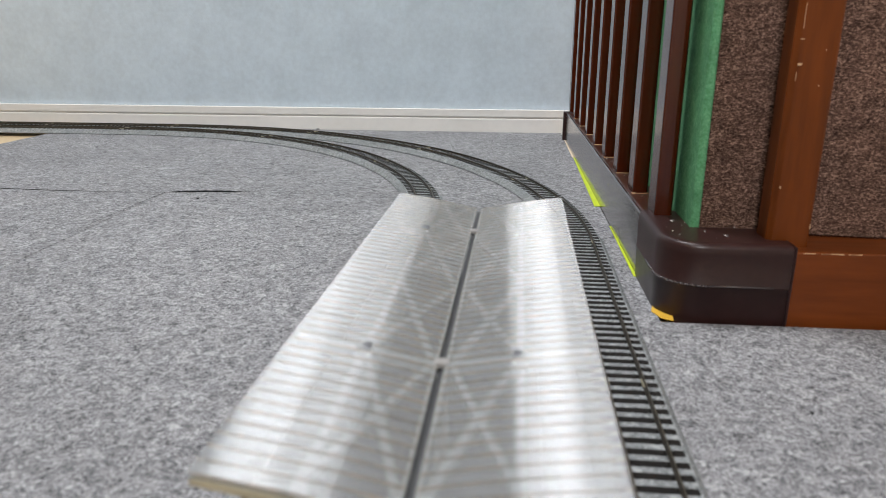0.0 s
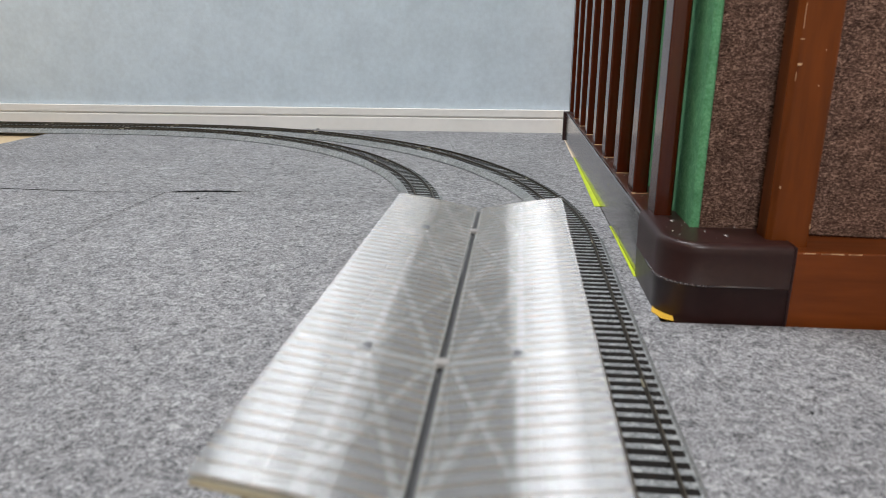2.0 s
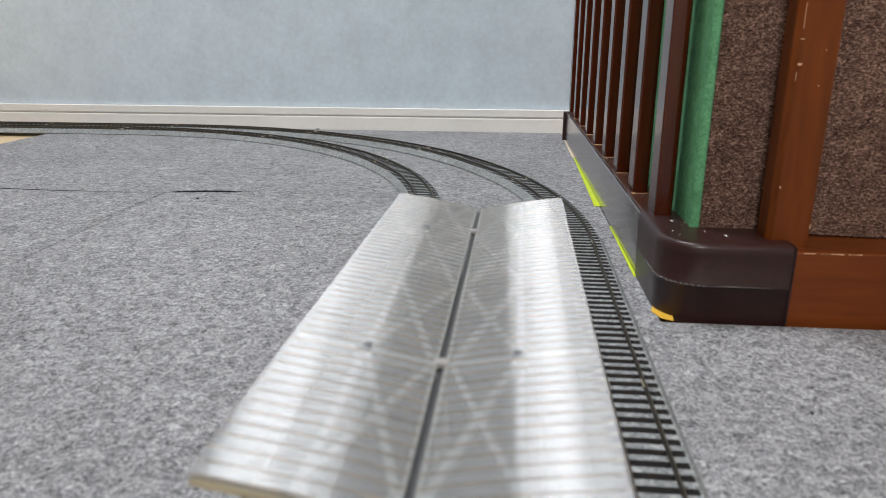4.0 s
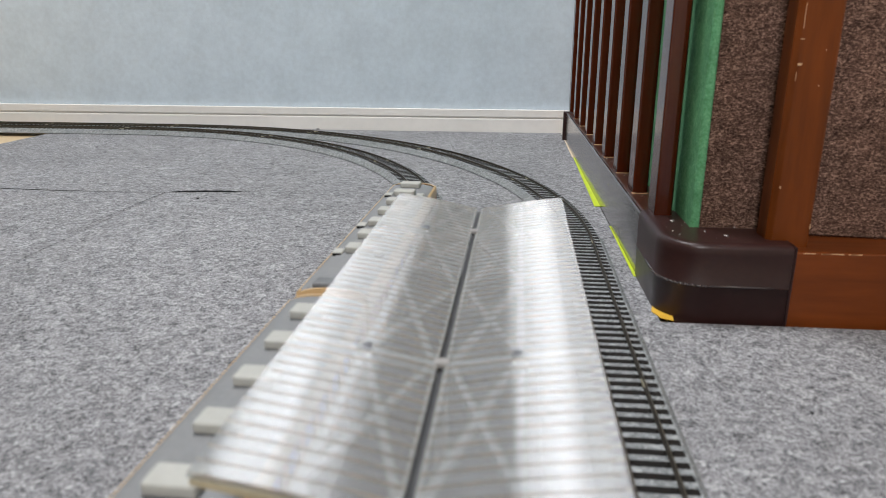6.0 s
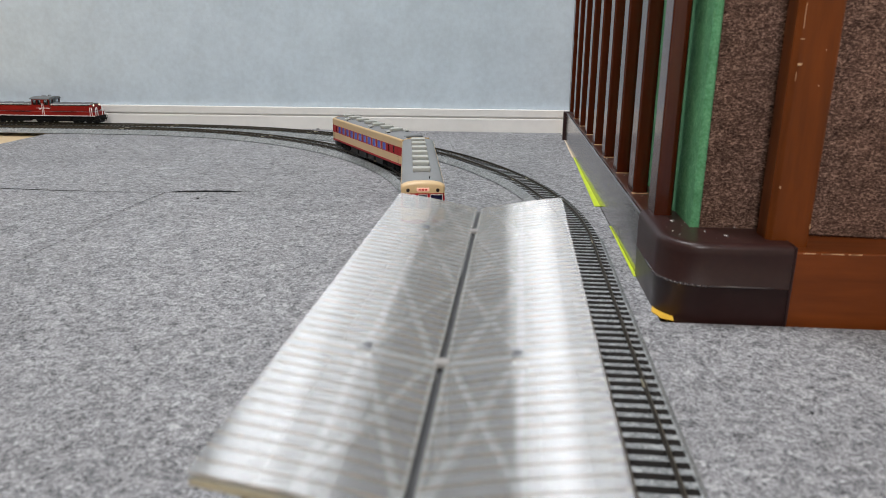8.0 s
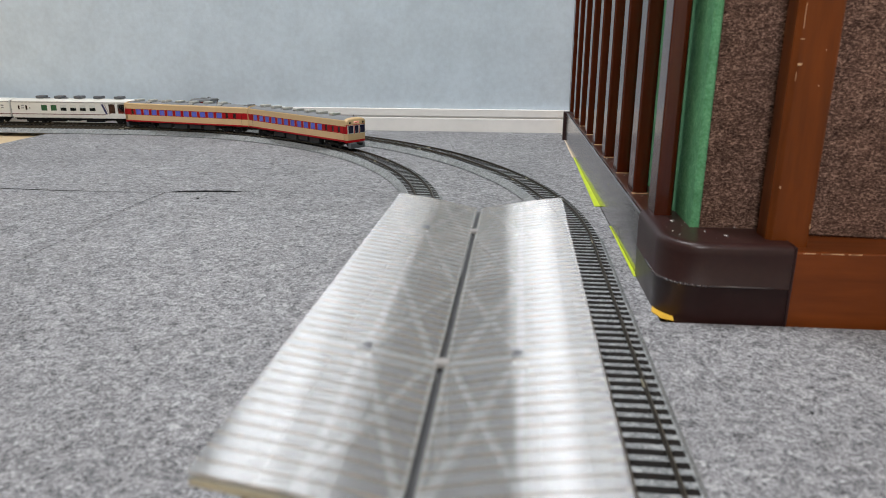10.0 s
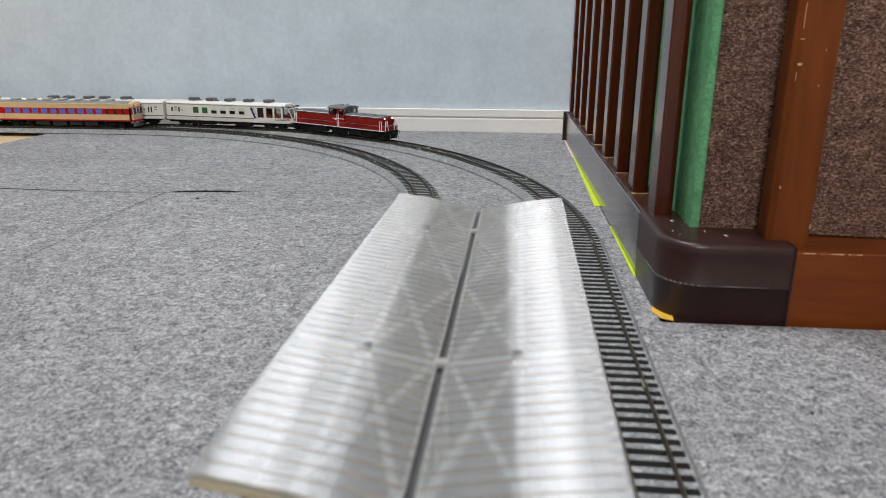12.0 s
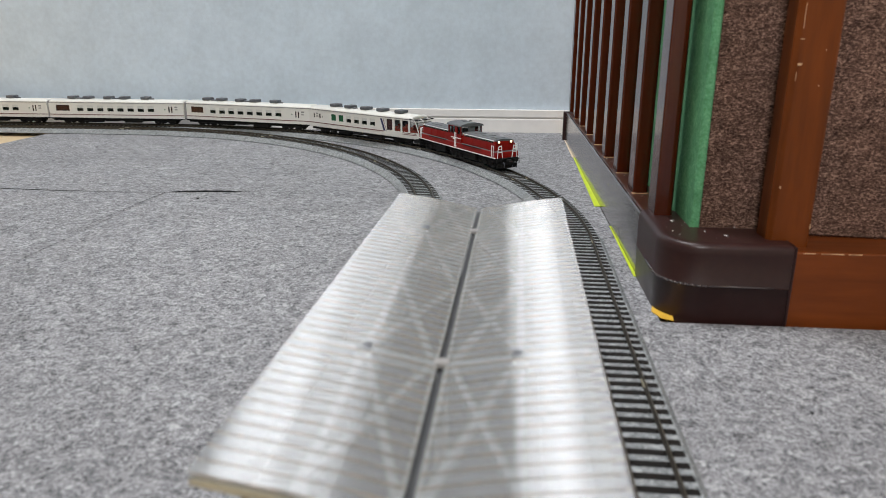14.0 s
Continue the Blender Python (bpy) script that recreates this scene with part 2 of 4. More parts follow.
def box(bm, x0, x1, y0, y1, z0, z1, bevel=0.0, seg=1):
    """A box between two corners, its edges rounded by bevel."""
    r = bmesh.ops.create_cube(bm, size=1.0)
    vs = r["verts"]
    for v in vs:
        v.co = Vector(((x0 + x1) / 2 + v.co.x * (x1 - x0), (y0 + y1) / 2 + v.co.y * (y1 - y0), (z0 + z1) / 2 + v.co.z * (z1 - z0)))
    if bevel:
        es = list({e for v in vs for e in v.link_edges})
        bmesh.ops.bevel(bm, geom=es, offset=bevel, segments=seg, affect="EDGES", profile=0.5)
    return bm


def boxes(*items):
    bm = bmesh.new()
    for it in items:
        box(bm, *it)
    return bm


def rod(bm, a, b, r, n=8):
    """A round bar from a to b."""
    a, b = Vector(a), Vector(b)
    d = b - a
    m = Matrix.Translation((a + b) / 2) @ d.to_track_quat("Z", "Y").to_matrix().to_4x4()
    bmesh.ops.create_cone(bm, cap_ends=True, segments=n, radius1=r, radius2=r, depth=d.length, matrix=m)
    return bm


def rods(r, *pts, n=6):
    bm = bmesh.new()
    for a, b in zip(pts, pts[1:]):
        rod(bm, a, b, r, n)
    return bm


def extrude_x(bm, profile, x0, x1, ends=True):
    """A closed profile of (y, z) drawn out along x."""
    a = [bm.verts.new((x0, y, z)) for y, z in profile]
    b = [bm.verts.new((x1, y, z)) for y, z in profile]
    n = len(profile)
    for i in range(n):
        bm.faces.new((a[i], a[(i + 1) % n], b[(i + 1) % n], b[i]))
    if ends:
        bm.faces.new(a[::-1])
        bm.faces.new(b)
    bmesh.ops.recalc_face_normals(bm, faces=bm.faces[:])
    return bm


def empty(name, m=None):
    e = new(name)
    e.empty_display_size = 0.02
    if m is not None:
        e.matrix_world = m
    return e


# ---- the room ----
WALL_Y, ROOM_L, ROOM_R, ROOM_B, ROOM_H = 1.3064, -4.0, 1.9, -2.6, 2.35


def room():
    bm = boxes((ROOM_L - 0.1, ROOM_R + 0.1, ROOM_B - 0.1, WALL_Y + 0.1, -0.05, -0.006))
    tagged(part("floor", bm, BOARDS), "beige wooden floor under the carpet tiles", "floor", kind="structure")
    bm = boxes((ROOM_L - 0.1, ROOM_R + 0.1, WALL_Y, WALL_Y + 0.1, -0.006, ROOM_H))
    tagged(part("wall_north", bm, WALLPAPER), "pale blue textured wallpaper wall", "wall", kind="structure")
    for name, b in (("wall_west", (ROOM_L - 0.1, ROOM_L, ROOM_B, WALL_Y, -0.006, ROOM_H)), ("wall_east", (ROOM_R, ROOM_R + 0.1, ROOM_B, WALL_Y, -0.006, ROOM_H)),
                    ("wall_south", (ROOM_L - 0.1, ROOM_R + 0.1, ROOM_B - 0.1, ROOM_B, -0.006, ROOM_H))):
        tagged(part(name, boxes(b), PLASTER), "plain cream plaster wall", "wall", kind="structure")
    tagged(part("ceiling", boxes((ROOM_L - 0.1, ROOM_R + 0.1, ROOM_B - 0.1, WALL_Y + 0.1, ROOM_H, ROOM_H + 0.08)), PLASTER), "plain off-white ceiling", "ceiling", kind="structure")
    # skirting: lower board, groove, rounded upper lip
    y = WALL_Y
    prof = [(y - 0.001, -0.006), (y - 0.0085, -0.006), (y - 0.0085, 0.0233), (y - 0.0078, 0.0246), (y - 0.0045, 0.0248), (y - 0.0045, 0.0268), (y - 0.0078, 0.0270),
            (y - 0.0085, 0.0283), (y - 0.0085, 0.0398), (y - 0.0081, 0.0405), (y - 0.0072, 0.0408), (y - 0.001, 0.0408)]
    bm = extrude_x(bmesh.new(), prof, ROOM_L, ROOM_R)
    tagged(part("baseboard", bm, WHITE_PAINT), "white grooved skirting board along the blue wall", "skirting", kind="structure")


def carpet():
    """Square felt tiles, laid edge to edge with hairline joints."""
    size, x0, y0 = 0.436, -0.817, 0.743
    base = tagged(empty("carpet"), "grey heathered felt carpet tiles laid edge to edge", "carpet", kind="structure")
    for i in range(3):
        for j in range(-4, 2):
            xa, ya = x0 + i * size, y0 + j * size
            yb = min(ya + size, WALL_Y - 0.0095)
            xb = xa + size
            if i == 2:
                xb = 0.1002 if j >= 0 else 0.92
            if i == 2 and j == -1:
                strips = [(xa, 0.92, ya, 0.416), (xa, 0.1002, 0.416, yb)]
            elif i == 2 and j >= 0:
                strips = [(xa, 0.1002, ya, yb)]
            else:
                strips = [(xa, xb, ya, yb)]
            bm = bmesh.new()
            for a, b, c, d in strips:
                box(bm, a, b - (0.0008 if (i, j) == (0, -1) else 0), c, d - (0.0011 if (i, j) == (0, -1) else 0.0004 if (i, j) == (1, -1) else 0), -0.0058, 0.0)
            part("carpet_tile", bm, CARPET, base)
    # one lifted edge between two tiles: a thin curled lip
    bm = bmesh.new()
    n = 14
    rows = []
    for k in range(n + 1):
        u = k / n
        x = -0.378 + 0.084 * u
        lift = 0.0016 * math.sin(math.pi * min(1, u * 1.05)) ** 0.7 if 0 < u < 0.95 else 0.0
        y = 0.7465 + 0.009 * u
        rows.append([bm.verts.new((x, y, 0.0002 + lift)), bm.verts.new((x, y + 0.0012, 0.0008 + lift)), bm.verts.new((x, y + 0.022, 0.0003))])
    for a, b in zip(rows, rows[1:]):
        for k in range(2):
            bm.faces.new((a[k], b[k], b[k + 1], a[k + 1]))
    part("curled_edge", bm, CARPET, base)
    # black strips laid on the tiles paint the shade in open joints
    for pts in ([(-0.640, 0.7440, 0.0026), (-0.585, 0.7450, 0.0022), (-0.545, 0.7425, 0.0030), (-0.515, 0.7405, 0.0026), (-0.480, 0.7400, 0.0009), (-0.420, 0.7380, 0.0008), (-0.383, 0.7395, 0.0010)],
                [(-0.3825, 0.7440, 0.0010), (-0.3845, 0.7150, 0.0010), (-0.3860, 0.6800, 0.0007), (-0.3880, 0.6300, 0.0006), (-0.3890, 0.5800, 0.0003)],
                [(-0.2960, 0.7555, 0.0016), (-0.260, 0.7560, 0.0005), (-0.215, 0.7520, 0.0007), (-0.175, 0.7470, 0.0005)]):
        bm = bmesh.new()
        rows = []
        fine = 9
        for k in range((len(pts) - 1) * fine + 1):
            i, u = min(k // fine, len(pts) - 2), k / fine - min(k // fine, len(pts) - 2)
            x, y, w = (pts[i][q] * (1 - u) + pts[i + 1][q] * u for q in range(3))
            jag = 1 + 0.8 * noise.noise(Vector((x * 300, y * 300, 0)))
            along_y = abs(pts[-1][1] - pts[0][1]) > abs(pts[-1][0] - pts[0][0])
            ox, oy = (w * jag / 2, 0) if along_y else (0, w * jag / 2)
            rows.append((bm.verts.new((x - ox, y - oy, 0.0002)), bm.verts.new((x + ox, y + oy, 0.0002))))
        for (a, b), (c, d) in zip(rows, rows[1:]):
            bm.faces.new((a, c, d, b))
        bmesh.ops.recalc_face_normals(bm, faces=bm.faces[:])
        part("joint_shade", bm, BLACK, base, "dark strip painted as shade in a tile joint")
    # straight black strip: shade painted in below the lifted edge
    part("joint_shade", boxes((-0.041, 0.041, -0.0013, 0.0013, -0.0001, 0.0003)), BLACK, base).matrix_basis = pose(-0.338, 0.7505, 0, 0, 0, 6.5)


room()
carpet()


# ---- ceiling lamp ----
def ceiling_lamps():
    for lx, ly, watts, wide, deep in LAMPS:
        one_lamp(lx, ly, wide, deep)


def one_lamp(lx, ly, wide, deep):
    e = tagged(empty("ceiling_lamp", pose(lx, ly, ROOM_H)), "unseen white ceiling lamp with an opal shade", "ceiling lamp")
    bm = bmesh.new()
    bmesh.ops.create_cone(bm, cap_ends=True, segments=40, radius1=0.5, radius2=0.54, depth=0.03, matrix=pose(0, 0, -0.03) @ Matrix.Diagonal((wide, deep, 1, 1)))
    part("shade", bm, OPAL, e)
    bm = bmesh.new()
    bmesh.ops.create_cone(bm, cap_ends=True, segments=40, radius1=0.58, radius2=0.58, depth=0.012, matrix=pose(0, 0, -0.008) @ Matrix.Diagonal((wide, deep, 1, 1)))
    part("rim", bm, WHITE_PAINT, e)


ceiling_lamps()


# ---- stair railing with its skirting ----
RAIL_TOP, FACE_X, FACE_Y = 0.0465, 0.1005, 0.4205


def baluster(parent, y):
    """A slim bar with flat flanks and a rounded nose, with a thin pale edge at its foot."""
    bm = bmesh.new()
    x0, x1, y0, y1 = 0.1062, 0.1192, y - 0.0064, y + 0.0182
    r, n = 0.0044, 6
    ring = []
    for cx, cy, a0 in ((x0 + 0.0016, y0 + 0.0016, 180), (x1 - r, y0 + r, 270), (x1 - r, y1 - r, 0), (x0 + 0.0016, y1 - 0.0016, 90)):
        q = r if cx > (x0 + x1) / 2 else 0.0016
        ring += [(cx + q * math.cos(radians(a0 + 90 * k / n)), cy + q * math.sin(radians(a0 + 90 * k / n))) for k in range(n + 1)]
    lo = [bm.verts.new((x, yy, RAIL_TOP - 0.002)) for x, yy in ring]
    hi = [bm.verts.new((x, yy, 0.862)) for x, yy in ring]
    for k in range(len(ring)):
        f = bm.faces.new((lo[k], lo[(k + 1) % len(ring)], hi[(k + 1) % len(ring)], hi[k]))
        f.smooth = k % (n + 1) != n
    bm.faces.new(hi)
    bmesh.ops.recalc_face_normals(bm, faces=bm.faces[:])
    part("baluster", bm, BALUSTER, parent)
    part("foot_edge", boxes((x0 - 0.0002, x1 + 0.0003, y0 - 0.0003, y0 + 0.004, RAIL_TOP - 0.001, RAIL_TOP + 0.0002, 0.0003)), CHIP, parent, "pale edge at the foot")


def stair_railing():
    e = tagged(empty("stair_railing", pose(0, 0, 0)), "dark lacquered wooden stair railing with slim balusters and brown skirting", "railing")
    # wooden bottom rails
    part("bottom_rail", boxes((0.1035, 0.150, 0.452, 1.2090, -0.0055, RAIL_TOP - 0.0005, 0.0012)), RAIL_WOOD, e)
    part("front_rail", boxes((0.132, 0.92, 0.4235, 0.4700, -0.0055, RAIL_TOP - 0.0004, 0.0014, 2)), WOOD_LONG, e, "red-brown wooden rail with a worn edge")
    part("skirting_strip", boxes((FACE_X, 0.1036, 0.50, 1.2095, -0.005, RAIL_TOP, 0.0008)), VINYL_GREY, e, "glossy brown vinyl skirting strip")
    part("end_cap", boxes((FACE_X - 0.0045, 0.112, 1.2060, 1.2150, -0.004, RAIL_TOP + 0.0015, 0.0016, 2)), VINYL, e, "dark brown end cap")
    # rounded corner cap, upper band standing proud of the lower
    bm = bmesh.new()
    R, xr, yb = 0.026, 0.1765, 0.507
    out = []
    for x, y, nx, ny in [(FACE_X, yb, -1, 0)] + [(FACE_X + R - R * math.cos(a), FACE_Y + R - R * math.sin(a), -math.cos(a), -math.sin(a)) for a in [math.pi / 2 * k / 12 for k in range(13)]] + [(xr, FACE_Y, 0, -1)]:
        out.append((x, y, nx, ny))
    levels = [(-0.004, 0.0004), (0.0, 0.0010), (0.0228, 0.0014), (0.0234, 0.0022), (0.0240, 0.0022), (0.0246, 0.0015), (0.0435, 0.0018), (0.0473, 0.0014), (0.0494, 0.0002), (0.0502, -0.002), (0.0502, -0.007)]
    grid = []
    for z, o in levels:
        grid.append([bm.verts.new((x + nx * o, y + ny * o, z)) for x, y, nx, ny in out])
    for a, b in zip(grid, grid[1:]):
        for k in range(len(out) - 1):
            bm.faces.new((a[k], a[k + 1], b[k + 1], b[k]))
    bmesh.ops.recalc_face_normals(bm, faces=bm.faces[:])
    ridge = bmesh.new()
    line = [(x + nx * 0.0016, y + ny * 0.0016) for x, y, nx, ny in out]
    line = [(line[0][0], 0.470)] + line[1:-1] + [(0.1664, line[-1][1])]
    for (xa, ya), (xb, yb_) in zip(line, line[1:]):
        rod(ridge, (xa, ya, 0.0237), (xb, yb_, 0.0237), 0.0008, 8)
    # greyer vinyl than the cap paints in the ridge's highlight
    part("ridge", ridge, VINYL_GREY, e, "thin moulded ridge, highlight put into its greyer vinyl", smooth=True)
    cap = part("corner_cap", bm, VINYL, e, "dark brown rounded vinyl corner cap", smooth=True)
    bm = bmesh.new()
    ring = [(x - nx * 0.0065, y - ny * 0.0065) for x, y, nx, ny in out] + [(xr, 0.4612), (0.1236, 0.4612), (0.1236, yb)]
    bm.faces.new([bm.verts.new((x, y, 0.0501)) for x, y in ring])
    bmesh.ops.extrude_face_region(bm, geom=bm.faces[:])
    for v in bm.verts[:len(ring)]:
        v.co.z = RAIL_TOP - 0.001
    bmesh.ops.recalc_face_normals(bm, faces=bm.faces[:])
    part("cap_top", bm, VINYL, e)
    part("cap_edge", boxes((xr - 0.0012, xr + 0.0004, FACE_Y - 0.0024, 0.43, -0.004, 0.0502, 0.0004)), VINYL, e)
    for k in range(9):
        baluster(e, 0.4978 + k * 0.0895)
    # square post at the corner
    bm = extrude_x(bmesh.new(), [(0.1636, 0.0180), (0.1636, 0.0030), (0.1646, 0.0019), (0.1668, 0.0002), (0.1676, 0.0), (0.1872, 0.0), (0.1886, 0.0006), (0.1892, 0.0022), (0.1892, 0.0180)], 0.0450, 0.86)
    for v in bm.verts:
        v.co = Vector((v.co.y, 0.4340 + v.co.z, v.co.x))
    bmesh.ops.recalc_face_normals(bm, faces=bm.faces[:])
    part("post", bm, WOOD, e, "red-brown square wooden post with worn arris")
    part("handrail", boxes((0.098, 0.132, 0.43, 1.215, 0.86, 0.885, 0.006, 2), (0.098, 0.92, 0.425, 0.462, 0.86, 0.885, 0.006, 2)), WOOD, e)
    for x, z, w, h in ((0.1668, 0.1555, 0.0024, 0.0014), (0.1664, 0.1700, 0.0022, 0.0005), (0.1670, 0.1760, 0.0003, 0.0140), (0.1667, 0.1470, 0.0003, 0.0050), (0.1800, 0.1440, 0.0008, 0.0006), (0.1880, 0.0580, 0.0006, 0.0030), (0.1667, 0.0830, 0.0009, 0.0014), (0.1813, 0.1640, 0.0005, 0.0007)):
        part("chip", boxes((x, x + w, 0.4336, 0.4343, z, z + h, 0.0002)), CHIP, e, "pale chip in the lacquer")
    random.seed(11)
    for k in range(16):
        u = random.random()
        x = 0.1775 + 0.17 * u
        w = random.uniform(0.002, 0.014)
        part("worn_edge", boxes((x, x + w, 0.4234, 0.4242, RAIL_TOP - 0.0016, RAIL_TOP - 0.0010, 0.0002)), CHIP, e, "bare wood along the worn edge")
    random.seed(5)
    for k in range(70):
        x, y = (random.uniform(0.108, 0.18), random.uniform(0.428, 0.475)) if k < 24 else (random.uniform(0.1045, 0.124), random.uniform(0.50, 0.80))
        s = random.uniform(0.00018, 0.00052)
        bm = bmesh.new()
        bmesh.ops.create_icosphere(bm, subdivisions=1, radius=s, matrix=pose(x, y, (0.0500 if y < 0.5 else RAIL_TOP - 0.0004) + s * 0.5))
        part("dust_crumb", bm, PALE_MATT, e)
    for x, y in ((0.1158, 0.4775), (0.1420, 0.4432)):
        bm = bmesh.new()
        bmesh.ops.create_uvsphere(bm, u_segments=14, v_segments=8, radius=0.0019, matrix=pose(x, y, 0.0499) @ Matrix.Diagonal((1, 1, 0.4, 1)))
        part("screw_head", bm, STEEL, e, "small dome screw head", smooth=True)


def felt_boards():
    g = tagged(empty("green_felt_board"), "green felt-covered board standing on the railing", "felt board")
    part("board", boxes((0.1242, 0.1300, 0.4620, 1.19, RAIL_TOP - 0.0004, 0.80, 0.0012)), GREEN_FELT, g)
    m = pose(0.1302, 0.4675, 0.0462, 0, 0, -5.5)
    b = tagged(empty("brown_felt_board", m), "shaggy dark brown felt board behind the wooden post", "felt board")
    o = part("board", boxes((0.0, 0.60, 0.0, 0.008, 0.0, 0.78, 0.0015)), BROWN_FELT, b)


stair_railing()
felt_boards()


def tapes():
    for name, pts, mat, lab in (("floor_tape", [(0.0945, 0.724), (0.1006, 0.724), (0.1006, 1.028), (0.0990, 1.028)], TAPE, "yellow-green tape along the railing skirting"),
                                ("floor_tape", [(0.0978, 0.502), (0.1003, 0.502), (0.1003, 0.645), (0.0992, 0.645)], TAPE, "yellow-green tape along the railing skirting"),
                                ("masking_tape", [(0.0975, 1.030), (0.1003, 1.030), (0.1003, 1.203), (0.0993, 1.203)], MASKING, "pale masking tape along the railing skirting"),
                                ("corner_tape", [(0.0975, 0.4330), (0.1015, 0.4215), (0.1085, 0.4178), (0.1100, 0.4290), (0.1000, 0.4430)], TAPE_OLD, "amber tape under the skirting corner")):
        bm = bmesh.new()
        lo = [bm.verts.new((x, y, 0.0002)) for x, y in pts]
        hi = [bm.verts.new((x, y, 0.0006)) for x, y in pts]
        bm.faces.new(hi)
        for k in range(len(pts)):
            bm.faces.new((lo[k], lo[(k + 1) % len(pts)], hi[(k + 1) % len(pts)], hi[k]))
        bmesh.ops.recalc_face_normals(bm, faces=bm.faces[:])
        tagged(part(name, bm, mat), lab, "tape")


tapes()


def lint():
    """Small bits lying on the carpet."""
    for k, (x, y, r, mat, lab) in enumerate(((-0.3516, 1.2925, 0.0036, GANGWAY, "small grey tuft of lint by the skirting"), (-0.3315, 0.7143, 0.0016, BLACK, "tiny dark crumb on the carpet"), (0.149, 0.3092, 0.0009, BLACK, "tiny dark crumb on the carpet"), (-0.325, 0.722, 0.0007, BLACK, "tiny dark crumb on the carpet"))):
        bm = bmesh.new()
        bmesh.ops.create_icosphere(bm, subdivisions=2, radius=r)
        for v in bm.verts:
            v.co = v.co * (1 + 0.5 * noise.noise(v.co * 900 + Vector((k, 0, 0))))
            v.co.z *= 0.45
        tagged(part("lint", bm, mat), lab, "lint").matrix_basis = pose(x, y, r * 0.4)


lint()


# ---- model railway: two tracks, a straight that bends into a long curve and runs off along the wall ----
class Line:
    """A straight, an arc to the left and another straight; s = 0 where the arc begins."""

    def __init__(self, cx, cy, r, start):
        self.cx, self.cy, self.r, self.a0 = cx, cy, r, start
        self.arc = (math.pi / 2 - start) * r

    def at(self, s):
        if s < 0:
            c, n = math.cos(self.a0), math.sin(self.a0)
            return Vector((self.cx + self.r * c - n * s, self.cy + self.r * n + c * s)), self.a0 + math.pi / 2
        if s < self.arc:
            a = self.a0 + s / self.r
            return Vector((self.cx + self.r * math.cos(a), self.cy + self.r * math.sin(a))), a + math.pi / 2
        return Vector((self.cx - (s - self.arc), self.cy + self.r)), math.pi


INNER = Line(-0.684, 0.5974, 0.612, radians(-1.62))
OUTER = Line(-0.620, 0.570, 0.685, radians(-0.7))
SLEEPER_TOP, RAIL_Z = 0.0084, 0.0108
SPREAD = 0.0084


def sweep(line, s0, s1, profile, closed=True):
    """A (side, height) profile carried along a line; side counts to the left."""
    bm = bmesh.new()
    n = max(2, int((s1 - s0) / 0.02))
    rows = []
    for k in range(n + 1):
        p, h = line.at(s0 + (s1 - s0) * k / n)
        left = Vector((-math.sin(h), math.cos(h)))
        rows.append([bm.verts.new((p.x + left.x * u, p.y + left.y * u, z)) for u, z in profile])
    m = len(profile)
    for a, b in zip(rows, rows[1:]):
        for k in range(m if closed else m - 1):
            bm.faces.new((a[k], a[(k + 1) % m], b[(k + 1) % m], b[k]))
    bm.faces.new(rows[0][::-1])
    bm.faces.new(rows[-1])
    bmesh.ops.recalc_face_normals(bm, faces=bm.faces[:])
    return bm


def sleeper_mesh():
    bm = boxes((-0.0020, 0.0020, -0.0157, 0.0157, 0.0072, SLEEPER_TOP, 0.0002))
    for side in (-1, 1):
        for e in (-0.0016, 0.0016):
            u = side * 0.0090 + e
            box(bm, -0.0007, 0.0007, u - 0.0005, u + 0.0005, SLEEPER_TOP - 0.0002, SLEEPER_TOP + 0.0006)
    me = bpy.data.meshes.new("sleeper")
    bm.to_mesh(me)
    bm.free()
    me.materials.append(SLEEPER)
    return me


